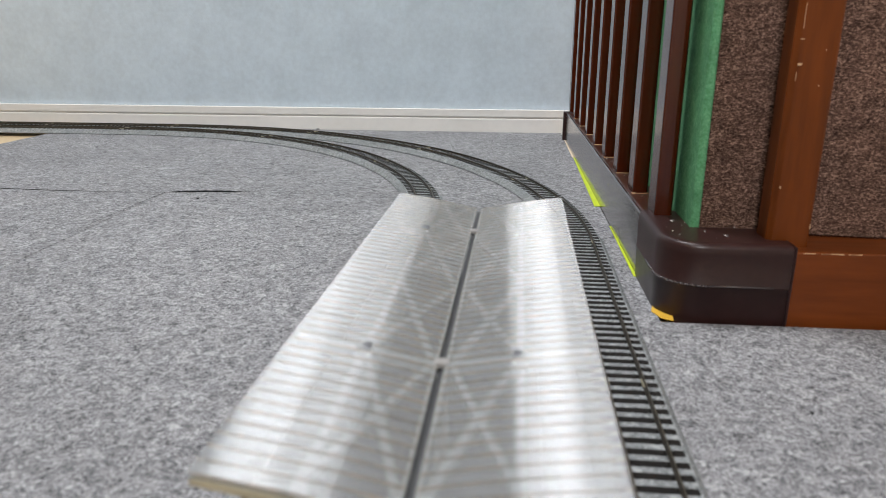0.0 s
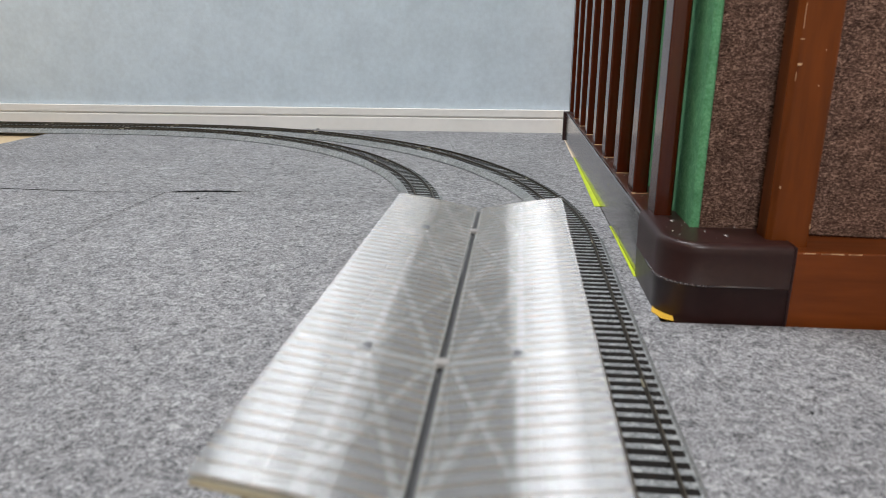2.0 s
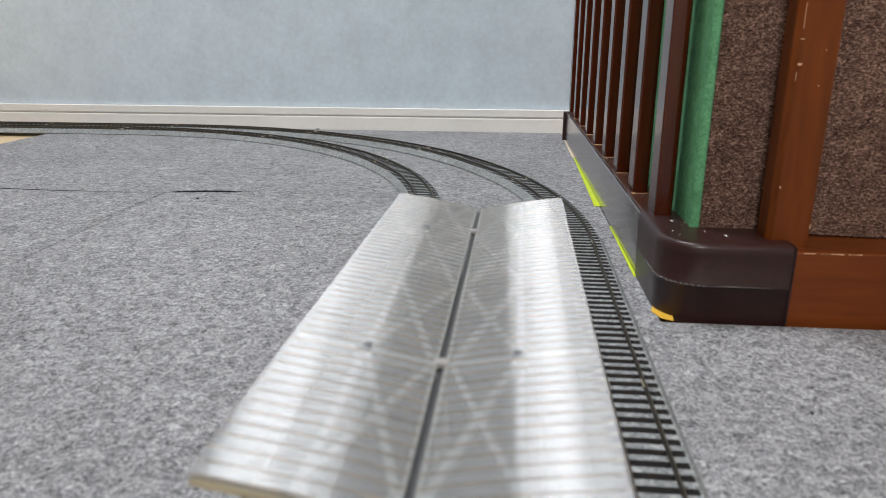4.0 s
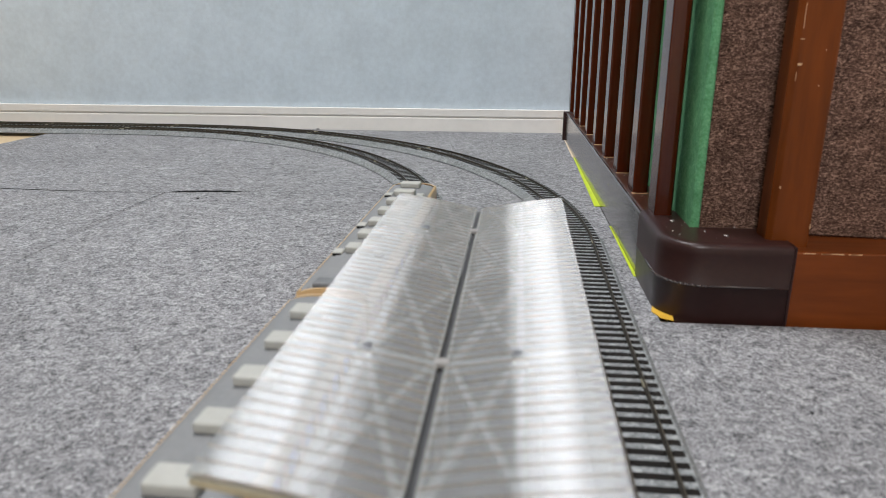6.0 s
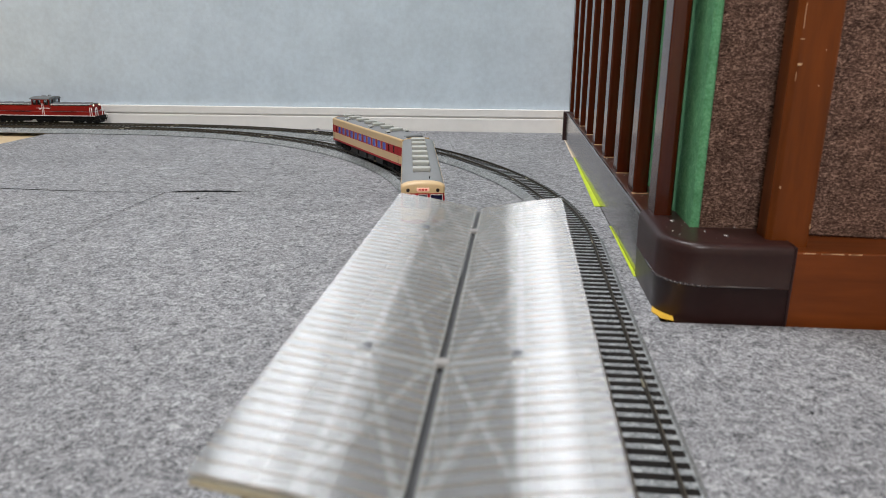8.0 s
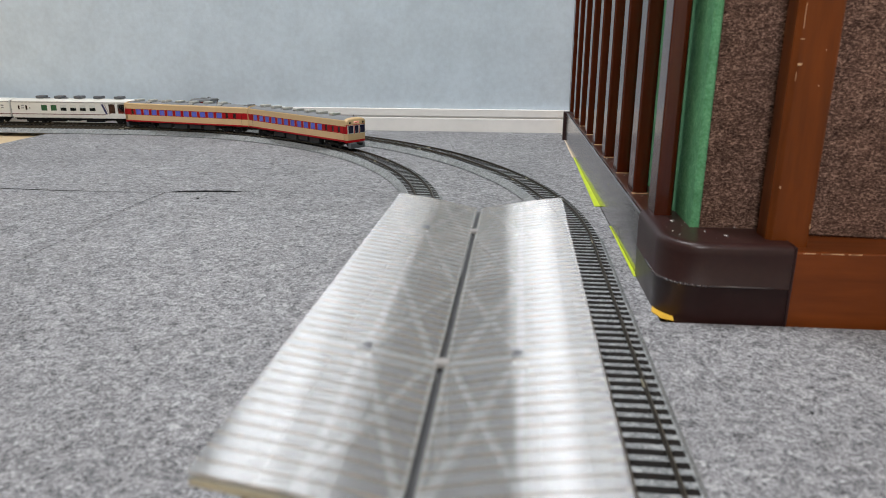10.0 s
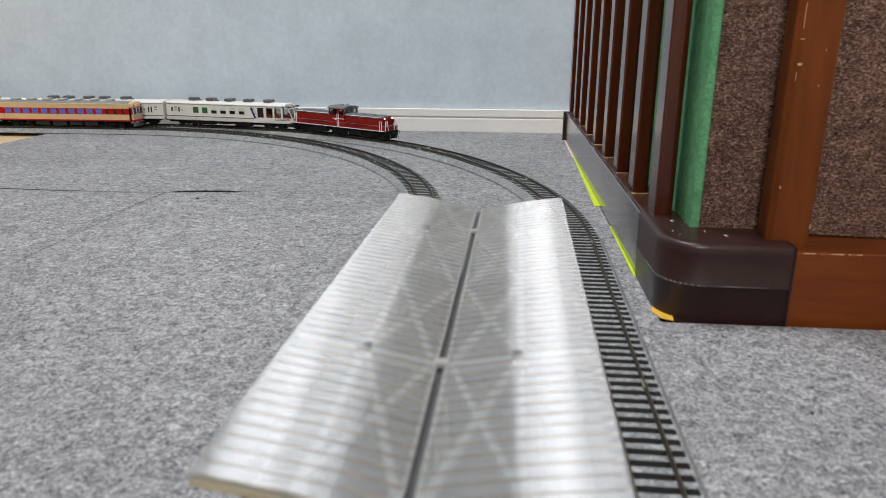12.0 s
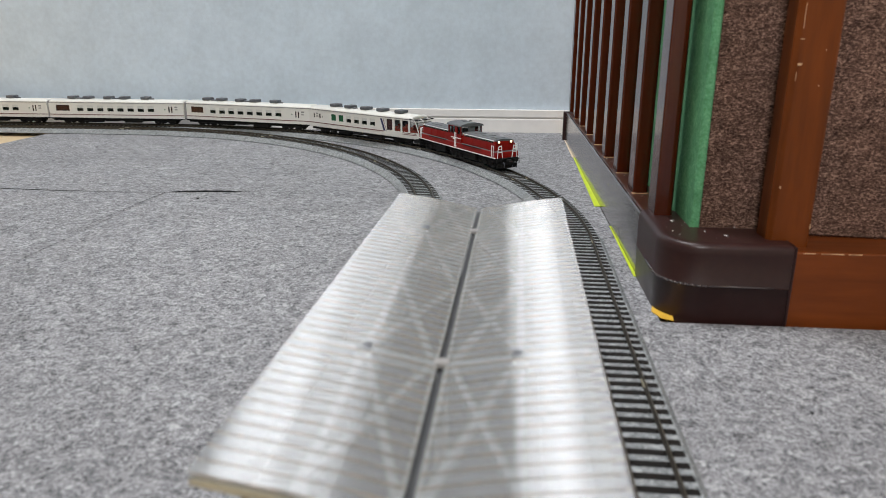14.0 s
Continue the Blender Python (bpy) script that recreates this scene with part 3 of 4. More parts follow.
def track(line, s0, s1, near0, near1, joints, label, mesh):
    t = tagged(empty("railway_track"), label, "model track", group="model railway tracks")
    part("roadbed", sweep(line, s0, s1, [(-0.0200, 0.0001), (-0.0216, 0.0010), (-0.0212, 0.0016), (-0.0168, 0.0076), (-0.0163, 0.0080), (0.0163, 0.0080), (0.0168, 0.0076), (0.0212, 0.0016), (0.0216, 0.0010), (0.0200, 0.0001)]), BALLAST, t, "moulded grey ballast shoulder")
    for side in (-1, 1):
        u = side * 0.0090
        part("rail", sweep(line, s0, s1, [(u - 0.0008, SLEEPER_TOP), (u - 0.0004, SLEEPER_TOP + 0.0006), (u - 0.00042, RAIL_Z - 0.0006), (u - 0.00042, RAIL_Z), (u + 0.00042, RAIL_Z), (u + 0.00042, RAIL_Z - 0.0006), (u + 0.0004, SLEEPER_TOP + 0.0006), (u + 0.0008, SLEEPER_TOP)]), RAIL, t)
    rest = bmesh.new()
    for k in range(int((s1 - s0) / SPREAD)):
        s = s0 + (k + 0.5) * SPREAD
        p, h = line.at(s)
        if near0 < s < near1:
            ob = new("sleeper", mesh)
            ob.parent = t
            ob.matrix_basis = pose(p.x, p.y, 0, 0, 0, math.degrees(h))
        else:
            bmesh.ops.create_cube(rest, size=1.0, matrix=pose(p.x, p.y, 0.0078, 0, 0, math.degrees(h)) @ Matrix.Diagonal((0.0040, 0.0314, 0.0012, 1)))
    tagged(part("far_sleepers", rest, SLEEPER, t), "dark brown sleepers", kind="stuff")
    for s in joints:
        p, h = line.at(s)
        for side in (-1, 1):
            j = part("rail_joiner", boxes((-0.004, 0.004, side * 0.0090 - 0.0011, side * 0.0090 + 0.0011, SLEEPER_TOP + 0.0001, SLEEPER_TOP + 0.0012, 0.0003)), JOINER, t)
            j.matrix_basis = pose(p.x, p.y, 0, 0, 0, math.degrees(h))
        j = part("roadbed_joint", boxes((-0.0003, 0.0003, -0.0209, 0.0209, 0.0002, 0.0012), (-0.0003, 0.0003, -0.0152, 0.0152, 0.0070, 0.00785)), BLACK, t)
        j.matrix_basis = pose(p.x, p.y, 0, 0, 0, math.degrees(h))


SLEEPER_MESH = sleeper_mesh()
track(OUTER, -2.3, 4.0, -0.46, 1.5, (-0.246, 0.0, 0.263, 0.526, 0.789, 1.076, 1.322), "outer model railway track on grey moulded roadbed", SLEEPER_MESH)
track(INNER, -2.3, 2.7, -0.12, 1.6, (-0.246, 0.108, 0.36, 0.68, 0.979, 1.225), "inner model railway track on grey moulded roadbed", SLEEPER_MESH)


# ---- station platform with its butterfly roof ----
ROOF = pose(-0.0181, 0.28, 0.0, 0, 0, -1.0)
RIB, Y0, Y1, HALF = 0.00585, -0.148, 0.1515, 0.0505
VALLEY, EAVE = 0.0664, 0.0748


def rise(side, f):
    """Height of a wing at the fraction f of its width; bowed, one eave a little higher."""
    return VALLEY + (EAVE - VALLEY + (0.0006 if side < 0 else 0.0)) * (1.36 * f - 0.36 * f * f)


def roof_wing(side, parent):
    """Ribbed sheet: round ribs across, a lip along the eave, real thickness."""
    bm = bmesh.new()
    n = int(round((Y1 - Y0) / RIB))
    half = HALF + (0.0008 if side > 0 else 0.0)
    us = [0.0012] + [0.003 * k for k in range(1, 17)] + [half - 0.0012, half]
    prof = []
    for k in range(n):
        for v, dz in ((0.0, -0.0006), (0.014, -0.0006), (0.024, -0.00001), (0.10, 0.0), (0.30, 0.00001), (0.5, 0.00001), (0.70, 0.00001), (0.90, 0.0), (0.958, -0.00001), (0.968, -0.0006)):
            prof.append((Y0 + (Y1 - Y0) * (k + v) / n, dz))
    prof.append((Y1, -0.0008))
    top, low = [], []
    for y, dz in prof:
        a, b = [], []
        for u in us:
            f = (u / HALF)
            z = rise(side, f)
            lip = 0.0 if u < half - 0.0013 else -dz
            a.append(bm.verts.new((side * u, y, z + dz + lip)))
            b.append(bm.verts.new((side * u, y, z - 0.0013)))
        top.append(a)
        low.append(b)
    m = len(us)
    for i in range(len(prof) - 1):
        for k in range(m - 1):
            groove = bm.faces.new((top[i][k], top[i][k + 1], top[i + 1][k + 1], top[i + 1][k]))
            # valley faces take the browner groove material
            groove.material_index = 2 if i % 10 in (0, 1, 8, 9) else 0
            bm.faces.new((low[i][k + 1], low[i][k], low[i + 1][k], low[i + 1][k + 1])).material_index = 1
        for k in (0, m - 1):
            bm.faces.new((top[i][k], top[i + 1][k], low[i + 1][k], low[i][k]))
    for i in (0, -1):
        for k in range(m - 1):
            bm.faces.new((top[i][k], low[i][k], low[i][k + 1], top[i][k + 1]))
    bmesh.ops.recalc_face_normals(bm, faces=bm.faces[:])
    uv = bm.loops.layers.uv.new("along")
    for face in bm.faces:
        for lp in face.loops:
            lp[uv].uv = (lp.vert.co.x * 10, lp.vert.co.y * 10)
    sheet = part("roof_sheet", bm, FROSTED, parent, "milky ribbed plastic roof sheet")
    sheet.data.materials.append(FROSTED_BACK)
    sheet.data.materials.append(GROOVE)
    return sheet


def under(side, u):
    f = u / HALF
    return rise(side, f) - 0.0016


def strut(bm, side, u0, y0, u1, y1, w, h=0.0022):
    a = Vector((side * u0, y0, under(side, u0) - h / 2))
    b = Vector((side * u1, y1, under(side, u1) - h / 2))
    d = b - a
    m = Matrix.Translation((a + b) / 2) @ d.to_track_quat("X", "Z").to_matrix().to_4x4() @ Matrix.Diagonal((d.length, w, h, 1))
    bmesh.ops.create_cube(bm, size=1.0, matrix=m)


def platform():
    p = tagged(empty("island_platform", ROOF), "dark grey model island platform between the two tracks", "platform")
    part("slab", boxes((-0.036, 0.036, -0.40, 0.148, 0.0001, 0.024, 0.0008)), CONCRETE, p)
    r = tagged(empty("platform_roof", ROOF), "milky ribbed plastic butterfly roof over the platform", "platform roof")
    for side in (-1, 1):
        roof_wing(side, r)
    # near-black strip paints the shade seen down the open valley gap
    gap = boxes((-0.0011, 0.0011, Y0 + 0.001, Y1 - 0.001, VALLEY - 0.0032, VALLEY - 0.0018, 0.0002))
    part("gutter", gap, DARK_GAP, r, "gutter in the valley, gap shade put into its colour")
    for side in (-1, 1):
        part("gutter_lip", boxes((side * 0.0019 - 0.0005, side * 0.0019 + 0.0005, Y0 + 0.0005, Y1 - 0.0005, VALLEY - 0.001, VALLEY + 0.0002, 0.0002)), AC_GREY, r)
    for side in (-1, 1):
        bm = bmesh.new()
        strut(bm, side, 0.002, Y0 + 0.0007, HALF - 0.0004, Y0 + 0.0007, 0.0014, 0.0017)
        part("end_strip", bm, MILK_EDGE, r, "yellowed plastic end strip")
    mod = 0.0735
    for node in (-0.066, 0.0875):
        for side in (-1, 1):
            bm = bmesh.new()
            strut(bm, side, 0.003, node, HALF - 0.001, node, 0.0028, 0.0035)
            part("cross_beam", bm, TRUSS, r)
            if side < 0 or node < 0:
                part("peg", boxes((side * 0.0262 - 0.0026, side * 0.0262 + 0.0026, node - 0.0035, node + 0.0010, under(side, 0.026) - 0.0030, under(side, 0.026) + 0.0017, 0.0004)), AC_DARK, r, "dark peg through the sheet")
            part("peg_clip", boxes((side * 0.0262 - 0.0028, side * 0.0262 + 0.0028, node - 0.0078, node - 0.0040, under(side, 0.026) - 0.0028, under(side, 0.026) + 0.0001, 0.0004)), TRUSS, r)
        yc = node + (0.012 if node > 0 else 0.0)
        part("valley_clip", boxes((-0.0026, 0.0026, yc - 0.0035, yc + 0.001, VALLEY - 0.0015, VALLEY + 0.0010, 0.0007, 2)), GANGWAY, r)
        bm = bmesh.new()
        rod(bm, (0, node, 0.024), (0, node, VALLEY - 0.003), 0.0022, 12)
        part("column", bm, TRUSS, r)
    for side in (-1, 1):
        bm = bmesh.new()
        strut(bm, side, 0.0262, Y0 + 0.002, 0.0262, Y1 - 0.002, 0.0024, 0.002)
        part("purlin", bm, TRUSS, r)
        for y in (-0.213, -0.1395, -0.066, 0.01075, 0.0875):
            for k in (0, 1):
                ya, yb = y, y + mod
                ua, ub = (0.003, 0.026) if k else (0.026, 0.003)
                if yb > Y1:
                    ub = ua + (ub - ua) * (Y1 - ya) / (yb - ya)
                    yb = Y1
                if ya < Y0:
                    ua = ua + (ub - ua) * (Y0 - ya) / (yb - ya)
                    ya = Y0
                if yb - ya > 0.004:
                    bm = bmesh.new()
                    strut(bm, side, ua, ya, ub, yb, 0.0024, 0.0016)
                    part("brace", bm, TRUSS, r)


platform()


# ---- rolling stock: x points forward, z = 0 on the rail heads ----
def wheelset(parent, x):
    bm = bmesh.new()
    for side in (-1, 1):
        rod(bm, (0, side * 0.0072, 0), (0, side * 0.0098, 0), 0.0058, 20)
    rod(bm, (0, -0.008, 0), (0, 0.008, 0), 0.0012, 8)
    w = part("wheelset", bm, WHEEL, parent, "blackened wheels on one axle")
    w.matrix_basis = pose(x, 0, 0.0058)


def bogie(parent, x, half, mat=None):
    bm = bmesh.new()
    for side in (-1, 1):
        y = side * 0.0122
        box(bm, x - half - 0.006, x + half + 0.006, y - 0.0012, y + 0.0012, 0.0052, 0.0082, 0.0006)
        for e in (-half, half):
            box(bm, x + e - 0.0026, x + e + 0.0026, y - 0.0019, y + 0.0019, 0.0034, 0.0088, 0.0008)
            for q in (-0.0042, 0.0042):
                rod(bm, (x + e + q, y, 0.0036), (x + e + q, y, 0.0072), 0.0011, 8)
        box(bm, x - 0.004, x + 0.004, y - 0.0018, y + 0.0018, 0.0038, 0.0100, 0.0006)
    box(bm, x - 0.005, x + 0.005, -0.012, 0.012, 0.0070, 0.0110)
    b = part("bogie", bm, mat or BLACK, parent, "black bogie frame with axle boxes")
    for e in (-half, half):
        wheelset(b, x + e)
    return b


def coupler(parent, x, d):
    bm = boxes((min(x, x + d * 0.010), max(x, x + d * 0.010), -0.0014, 0.0014, 0.0085, 0.0112, 0.0004))
    box(bm, x + d * 0.010 - 0.002, x + d * 0.010 + 0.002, -0.0032, 0.0032, 0.0078, 0.0120, 0.0008)
    part("coupler", bm, BLACK, parent)


def side_panel(y, x0, x1, z0, z1, holes, t=0.0009):
    """A body side with true window openings: (xa, xb, za, zb) each; all holes share one band."""
    bm = bmesh.new()
    d = t if y > 0 else -t
    ya, yb = min(y, y - d), max(y, y - d)
    if not holes:
        return boxes((x0, x1, ya, yb, z0, z1))
    za, zb = min(h[2] for h in holes), max(h[3] for h in holes)
    if za > z0 + 1e-5:
        box(bm, x0, x1, ya, yb, z0, za)
    if zb < z1 - 1e-5:
        box(bm, x0, x1, ya, yb, zb, z1)
    x = x0
    for h in sorted(holes):
        if h[0] > x:
            box(bm, x, h[0], ya, yb, za, zb)
        if h[2] > za:
            box(bm, h[0], h[1], ya, yb, za, h[2])
        if h[3] < zb:
            box(bm, h[0], h[1], ya, yb, h[3], zb)
        x = h[1]
    if x < x1:
        box(bm, x, x1, ya, yb, za, zb)
    return bm


def pane(parent, y, h, mat, name="window"):
    s = 1 if y > 0 else -1
    return part(name, boxes((h[0] - 0.0002, h[1] + 0.0002, min(y - s * 0.0006, y - s * 0.0010), max(y - s * 0.0006, y - s * 0.0010), h[2] - 0.0002, h[3] + 0.0002)), mat, parent)


def curved_roof(hw, zs, zt, n=14, power=2.4):
    """A low-pitched round roof profile from eave to eave, (y, z)."""
    pts = []
    for k in range(n + 1):
        a = math.pi * k / n
        c, s = math.cos(a), math.sin(a)
        pts.append((hw * (abs(c) ** (2 / power)) * (1 if c >= 0 else -1), zs + (zt - zs) * (abs(s) ** (2 / power))))
    return pts


def roof_part(parent, x0, x1, hw, zs, zt, mat, name="roof", taper=0.004):
    bm = bmesh.new()
    prof = curved_roof(hw, zs, zt)
    rows = []
    for x, f, g in ((x0, 0.90, 0.55), (x0 + taper * 0.4, 0.97, 0.88), (x0 + taper, 1, 1), (x1 - taper, 1, 1), (x1 - taper * 0.4, 0.97, 0.88), (x1, 0.90, 0.55)):
        rows.append([bm.verts.new((x, y * f, zs + (z - zs) * g)) for y, z in prof])
    for a, b in zip(rows, rows[1:]):
        for k in range(len(prof) - 1):
            bm.faces.new((a[k], a[k + 1], b[k + 1], b[k]))
        bm.faces.new((a[-1], a[0], b[0], b[-1]))
    bm.faces.new(rows[0])
    bm.faces.new(rows[-1])
    bmesh.ops.recalc_face_normals(bm, faces=bm.faces[:])
    ob = part(name, bm, mat, parent)
    for poly in ob.data.polygons:
        poly.use_smooth = abs(poly.normal.x) < 0.5
    return ob


def underfloor(parent, items, mat=None):
    for x0, x1, w, z0, z1 in items:
        part("underfloor_box", boxes((x0, x1, -w, -w + 0.009, z0, z1, 0.0005), (x0, x1, w - 0.009, w, z0, z1, 0.0005)), mat or BLACK, parent)


# -- diesel railcar in cream and red --
def railcar(cab_front, dark_box):
    """One railcar, cab at +x or -x; the other end has a plain gangway."""
    L, hw = 0.1272, 0.0180
    e = tagged(empty("diesel_railcar"), "cream and red model diesel railcar with a grey roof", "model railcar", group="railcar set")
    f = 1 if cab_front else -1
    zb, z1, z2, z3, zt = 0.0122, 0.0146, 0.0240, 0.0344, 0.0417
    w0, w1 = 0.0247, 0.0337
    # even windows from the leading end, then small vestibule lights and the cab door
    wins = []
    for k in range(11):
        x = 0.105 - k * 0.0170 if dark_box else 0.096 - k * 0.0166
        wins.append((x - 0.0052, x + 0.0052, w0, w1))
    ends = [(x - 0.0027, x + 0.0027, w0 + 0.0004, w1 - 0.0002) for x in ((-0.0800, -0.0950, -0.1090) if dark_box else (-0.0850, -0.1000, 0.1090))]
    for s in (-1, 1):
        y = s * hw
        band = part("window_band", side_panel(y, -L + 0.002, L - 0.002, z2, z3, wins + ends), BAND_RED, e, "red window band")
        for h in wins:
            pane(band, y, h, BLUE_GLASS)
            part("window_frame", boxes((h[0] - 0.0004, h[0] + 0.0001, y - 0.0003 if s > 0 else y - 0.0002, y + 0.0002 if s > 0 else y + 0.0003, w0, w1), (h[1] - 0.0001, h[1] + 0.0004, y - 0.0003 if s > 0 else y - 0.0002, y + 0.0002 if s > 0 else y + 0.0003, w0, w1)), GANGWAY, band)
        for h in ends:
            pane(band, y, h, BROWN_GLASS)
        part("lower_side", boxes((-L + 0.002, L - 0.002, min(y, y - s * 0.0009), max(y, y - s * 0.0009), z1, z2)), CREAM, e, "cream lower side")
        part("sill_line", boxes((-L + 0.002, L - 0.002, min(y, y - s * 0.0009), max(y, y - s * 0.0009), zb, z1)), BAND_RED, e, "red sill line")
        part("upper_side", boxes((-L + 0.002, L - 0.002, min(y, y - s * 0.0009), max(y, y - s * 0.0009), z3, zt)), CREAM, e, "cream upper side")
        for x in (0.1205, -0.1135):
            part("door_line", boxes((f * x - 0.0002, f * x + 0.0002, y - 0.0002, y + 0.0002, zb + 0.001, z3)), BLACK, e)
    part("interior", boxes((-L + 0.004, L - 0.004, -hw + 0.0035, hw - 0.0035, 0.013, 0.0245), (-L + 0.006, L - 0.006, -0.001, 0.001, 0.0245, 0.034)), PURPLE_SEAT, e, "interior with its violet lighting put into the colour")
    part("floor_pan", boxes((-L + 0.003, L - 0.003, -hw + 0.001, hw - 0.001, 0.0112, 0.0128)), BLACK, e)
    roof_part(e, -L + (0.0062 if f < 0 else 0.0025), L - (0.0062 if f > 0 else 0.0025), hw, zt - 0.0002, 0.0464, ROOF_GREY)
    # cab face: rounded plan, cream brow, red band with three windows, cream apron
    xf = f * L
    face = tagged(part("cab_face", bmesh.new(), CREAM, e), "cream and red cab face with a lit destination sign")
    def slab(name, za, zb_, mat, bow, lab="", parent=face, thick=0.006):
        bm = bmesh.new()
        prof = [(hw, -thick), (hw, -0.0028), (hw - 0.0016, -0.0008), (hw - 0.005, -0.0001), (0.0, bow), (-hw + 0.005, -0.0001), (-hw + 0.0016, -0.0008), (-hw, -0.0028), (-hw, -thick)]
        lo = [bm.verts.new((xf + f * d, y, za)) for y, d in prof]
        hi = [bm.verts.new((xf + f * d, y, zb_)) for y, d in prof]
        n = len(prof)
        for k in range(n):
            bm.faces.new((lo[k], lo[(k + 1) % n], hi[(k + 1) % n], hi[k]))
        bm.faces.new(lo)
        bm.faces.new(hi)
        bmesh.ops.recalc_face_normals(bm, faces=bm.faces[:])
        return part(name, bm, mat, parent, lab)
    slab("apron", z1, z2, CREAM, 0.0003)
    slab("apron_line", zb - 0.001, z1, BAND_RED, 0.0003)
    zf = 0.0368
    slab("face_band", z2, zf, BAND_RED, 0.0003)
    # brow, rounded over towards the roof
    bm = bmesh.new()
    arch = [(hw, zf)] + curved_roof(hw, zt - 0.0002, 0.0464, 16) + [(-hw, zf)]
    rows = []
    for back, fy, fz in ((0.0, 0.92, 0.74), (0.0004, 0.955, 0.84), (0.0012, 0.985, 0.92), (0.0028, 0.997, 0.975), (0.0064, 1.0, 1.004)):
        rows.append([bm.verts.new((xf - f * back, y * fy, zf + (z - zf) * fz)) for y, z in arch])
    for a, b in zip(rows, rows[1:]):
        for k in range(len(arch) - 1):
            bm.faces.new((a[k], a[k + 1], b[k + 1], b[k]))
    bm.faces.new(rows[0])
    bmesh.ops.recalc_face_normals(bm, faces=bm.faces[:])
    part("brow", bm, CREAM, face, smooth=True)
    for y0, y1 in ((-0.0158, -0.0062), (-0.0034, 0.0034), (0.0062, 0.0158)):
        x0, x1 = sorted((xf - f * 0.002, xf + f * 0.0006))
        part("cab_window", boxes((x0, x1, y0, y1, w0 - 0.0004, w1 + 0.0018, 0.0005)), CAB_GLASS, face, "dark cab window")
        part("window_bar", boxes((x0, x1 + 0.0002, y0 - 0.0004, y0 + 0.0001, w0 - 0.0006, w1 + 0.0020), (x0 - 0.0002, x1, y1 - 0.0001, y1 + 0.0004, w0 - 0.0006, w1 + 0.0020), (x0, x1 + 0.0002, y0, y1, w0 - 0.0008, w0 - 0.0003), (x0, x1 + 0.0002, y0, y1, w1 + 0.0017, w1 + 0.0022)), PALE_MATT, face)
    for s in (-1, 1):
        bm = bmesh.new()
        rod(bm, (xf - f * 0.004, s * 0.0122, 0.0394), (xf + f * 0.0005, s * 0.0122, 0.0394), 0.0015, 14)
        part("headlamp", bm, LAMP_DARK, face, "dark round headlamp")
    x0, x1 = sorted((xf - f * 0.004, xf + f * 0.0007))
    sign = part("destination_sign", boxes((x0, x1, -0.0052, 0.0052, 0.0383, 0.0414, 0.0005)), SIGN_GLOW, face, "lit pinkish destination sign")
    x0, x1 = sorted((xf + f * 0.0006, xf + f * 0.0009))
    part("sign_mark", boxes((x0, x1, -0.0034, -0.0016, 0.0392, 0.0406), (x0, x1, -0.0008, 0.0010, 0.0391, 0.0407), (x0, x1, 0.0018, 0.0034, 0.0392, 0.0406)), SIGN_MARK, sign)
    part("whistle", rods(0.0004, (xf - f * 0.013, -0.006, 0.0455), (xf - f * 0.013, -0.006, 0.0485)), BLACK, e)
    # plain end with gangway
    x0, x1 = sorted((-xf + f * 0.001, -xf + f * 0.004))
    part("end_wall", boxes((x0, x1, -hw + 0.0004, hw - 0.0004, zb, zt - 0.0004, 0.0006)), CREAM, e)
    x0, x1 = sorted((-xf - f * 0.003, -xf + f * 0.002))
    part("gangway", boxes((x0, x1, -0.006, 0.006, 0.0125, 0.0385, 0.0006)), GANGWAY, e)
    # roof gear: seven cooling units in a row, ventilators and a low housing on the leading car
    for k in range(7):
        x = 0.106 - k * 0.0287 if not dark_box else f * (0.079 - k * 0.0297)
        bm = boxes((x - 0.0068, x + 0.0068, -0.0078, 0.0078, 0.0462, 0.0500, 0.0009, 2))
        for v in bm.verts:
            v.co.x = x + (v.co.x - x) * (1.0 - 0.32 * max(0.0, (abs(v.co.y) - 0.0045) / 0.0033))
        part("cooling_unit", bm, AC_GREY, e, "pale grey roof cooling unit")
        part("unit_base", boxes((x - 0.0060, x + 0.0060, -0.0070, 0.0070, 0.0446, 0.0464)), AC_DARK, e)
    if not dark_box:
        part("roof_housing", boxes((-0.1235, -0.1135, -0.0108, 0.0108, 0.0432, 0.0476, 0.0015, 2)), LOCO_GREY, e, "dark grey low roof housing")
        for x, s in ((-0.069, -1), (-0.069, 1), (-0.012, 1), (0.018, -1), (0.076, -1), (0.076, 1)):
            y = s * 0.0118
            vent = part("ventilator", boxes((x - 0.0040, x + 0.0040, y - 0.0029, y + 0.0029, 0.0432, 0.0472, 0.0004)), AC_GREY, e, "small box ventilator")
            part("ventilator_grille", boxes((x - 0.0044, x - 0.0039, y - 0.0024, y + 0.0024, 0.0440, 0.0466), (x + 0.0039, x + 0.0044, y - 0.0024, y + 0.0024, 0.0440, 0.0466)), BLACK, vent)
    # cream edge that turns over onto the roof, and a cream arch at the gangway end
    rim = curved_roof(hw, zt - 0.0002, 0.0464)
    for strip in ((rim[:3], rim[-3:]) if not dark_box else (rim[:2], rim[-2:])):
        outer = [(y * 1.012, z + 0.00025) for y, z in strip]
        inner = [(y * 0.97, z - 0.0006) for y, z in strip]
        part("roof_edge", extrude_x(bmesh.new(), outer + inner[::-1], -L + 0.003, L - 0.003), CREAM, e, "cream roof edge")
    x0, x1 = sorted((-xf + f * 0.0012, -xf + f * 0.0024))
    part("end_arch", extrude_x(bmesh.new(), [(y * 0.99, z - 0.0004) for y, z in curved_roof(hw, zt - 0.0008, 0.0464)], x0, x1), CREAM, e)
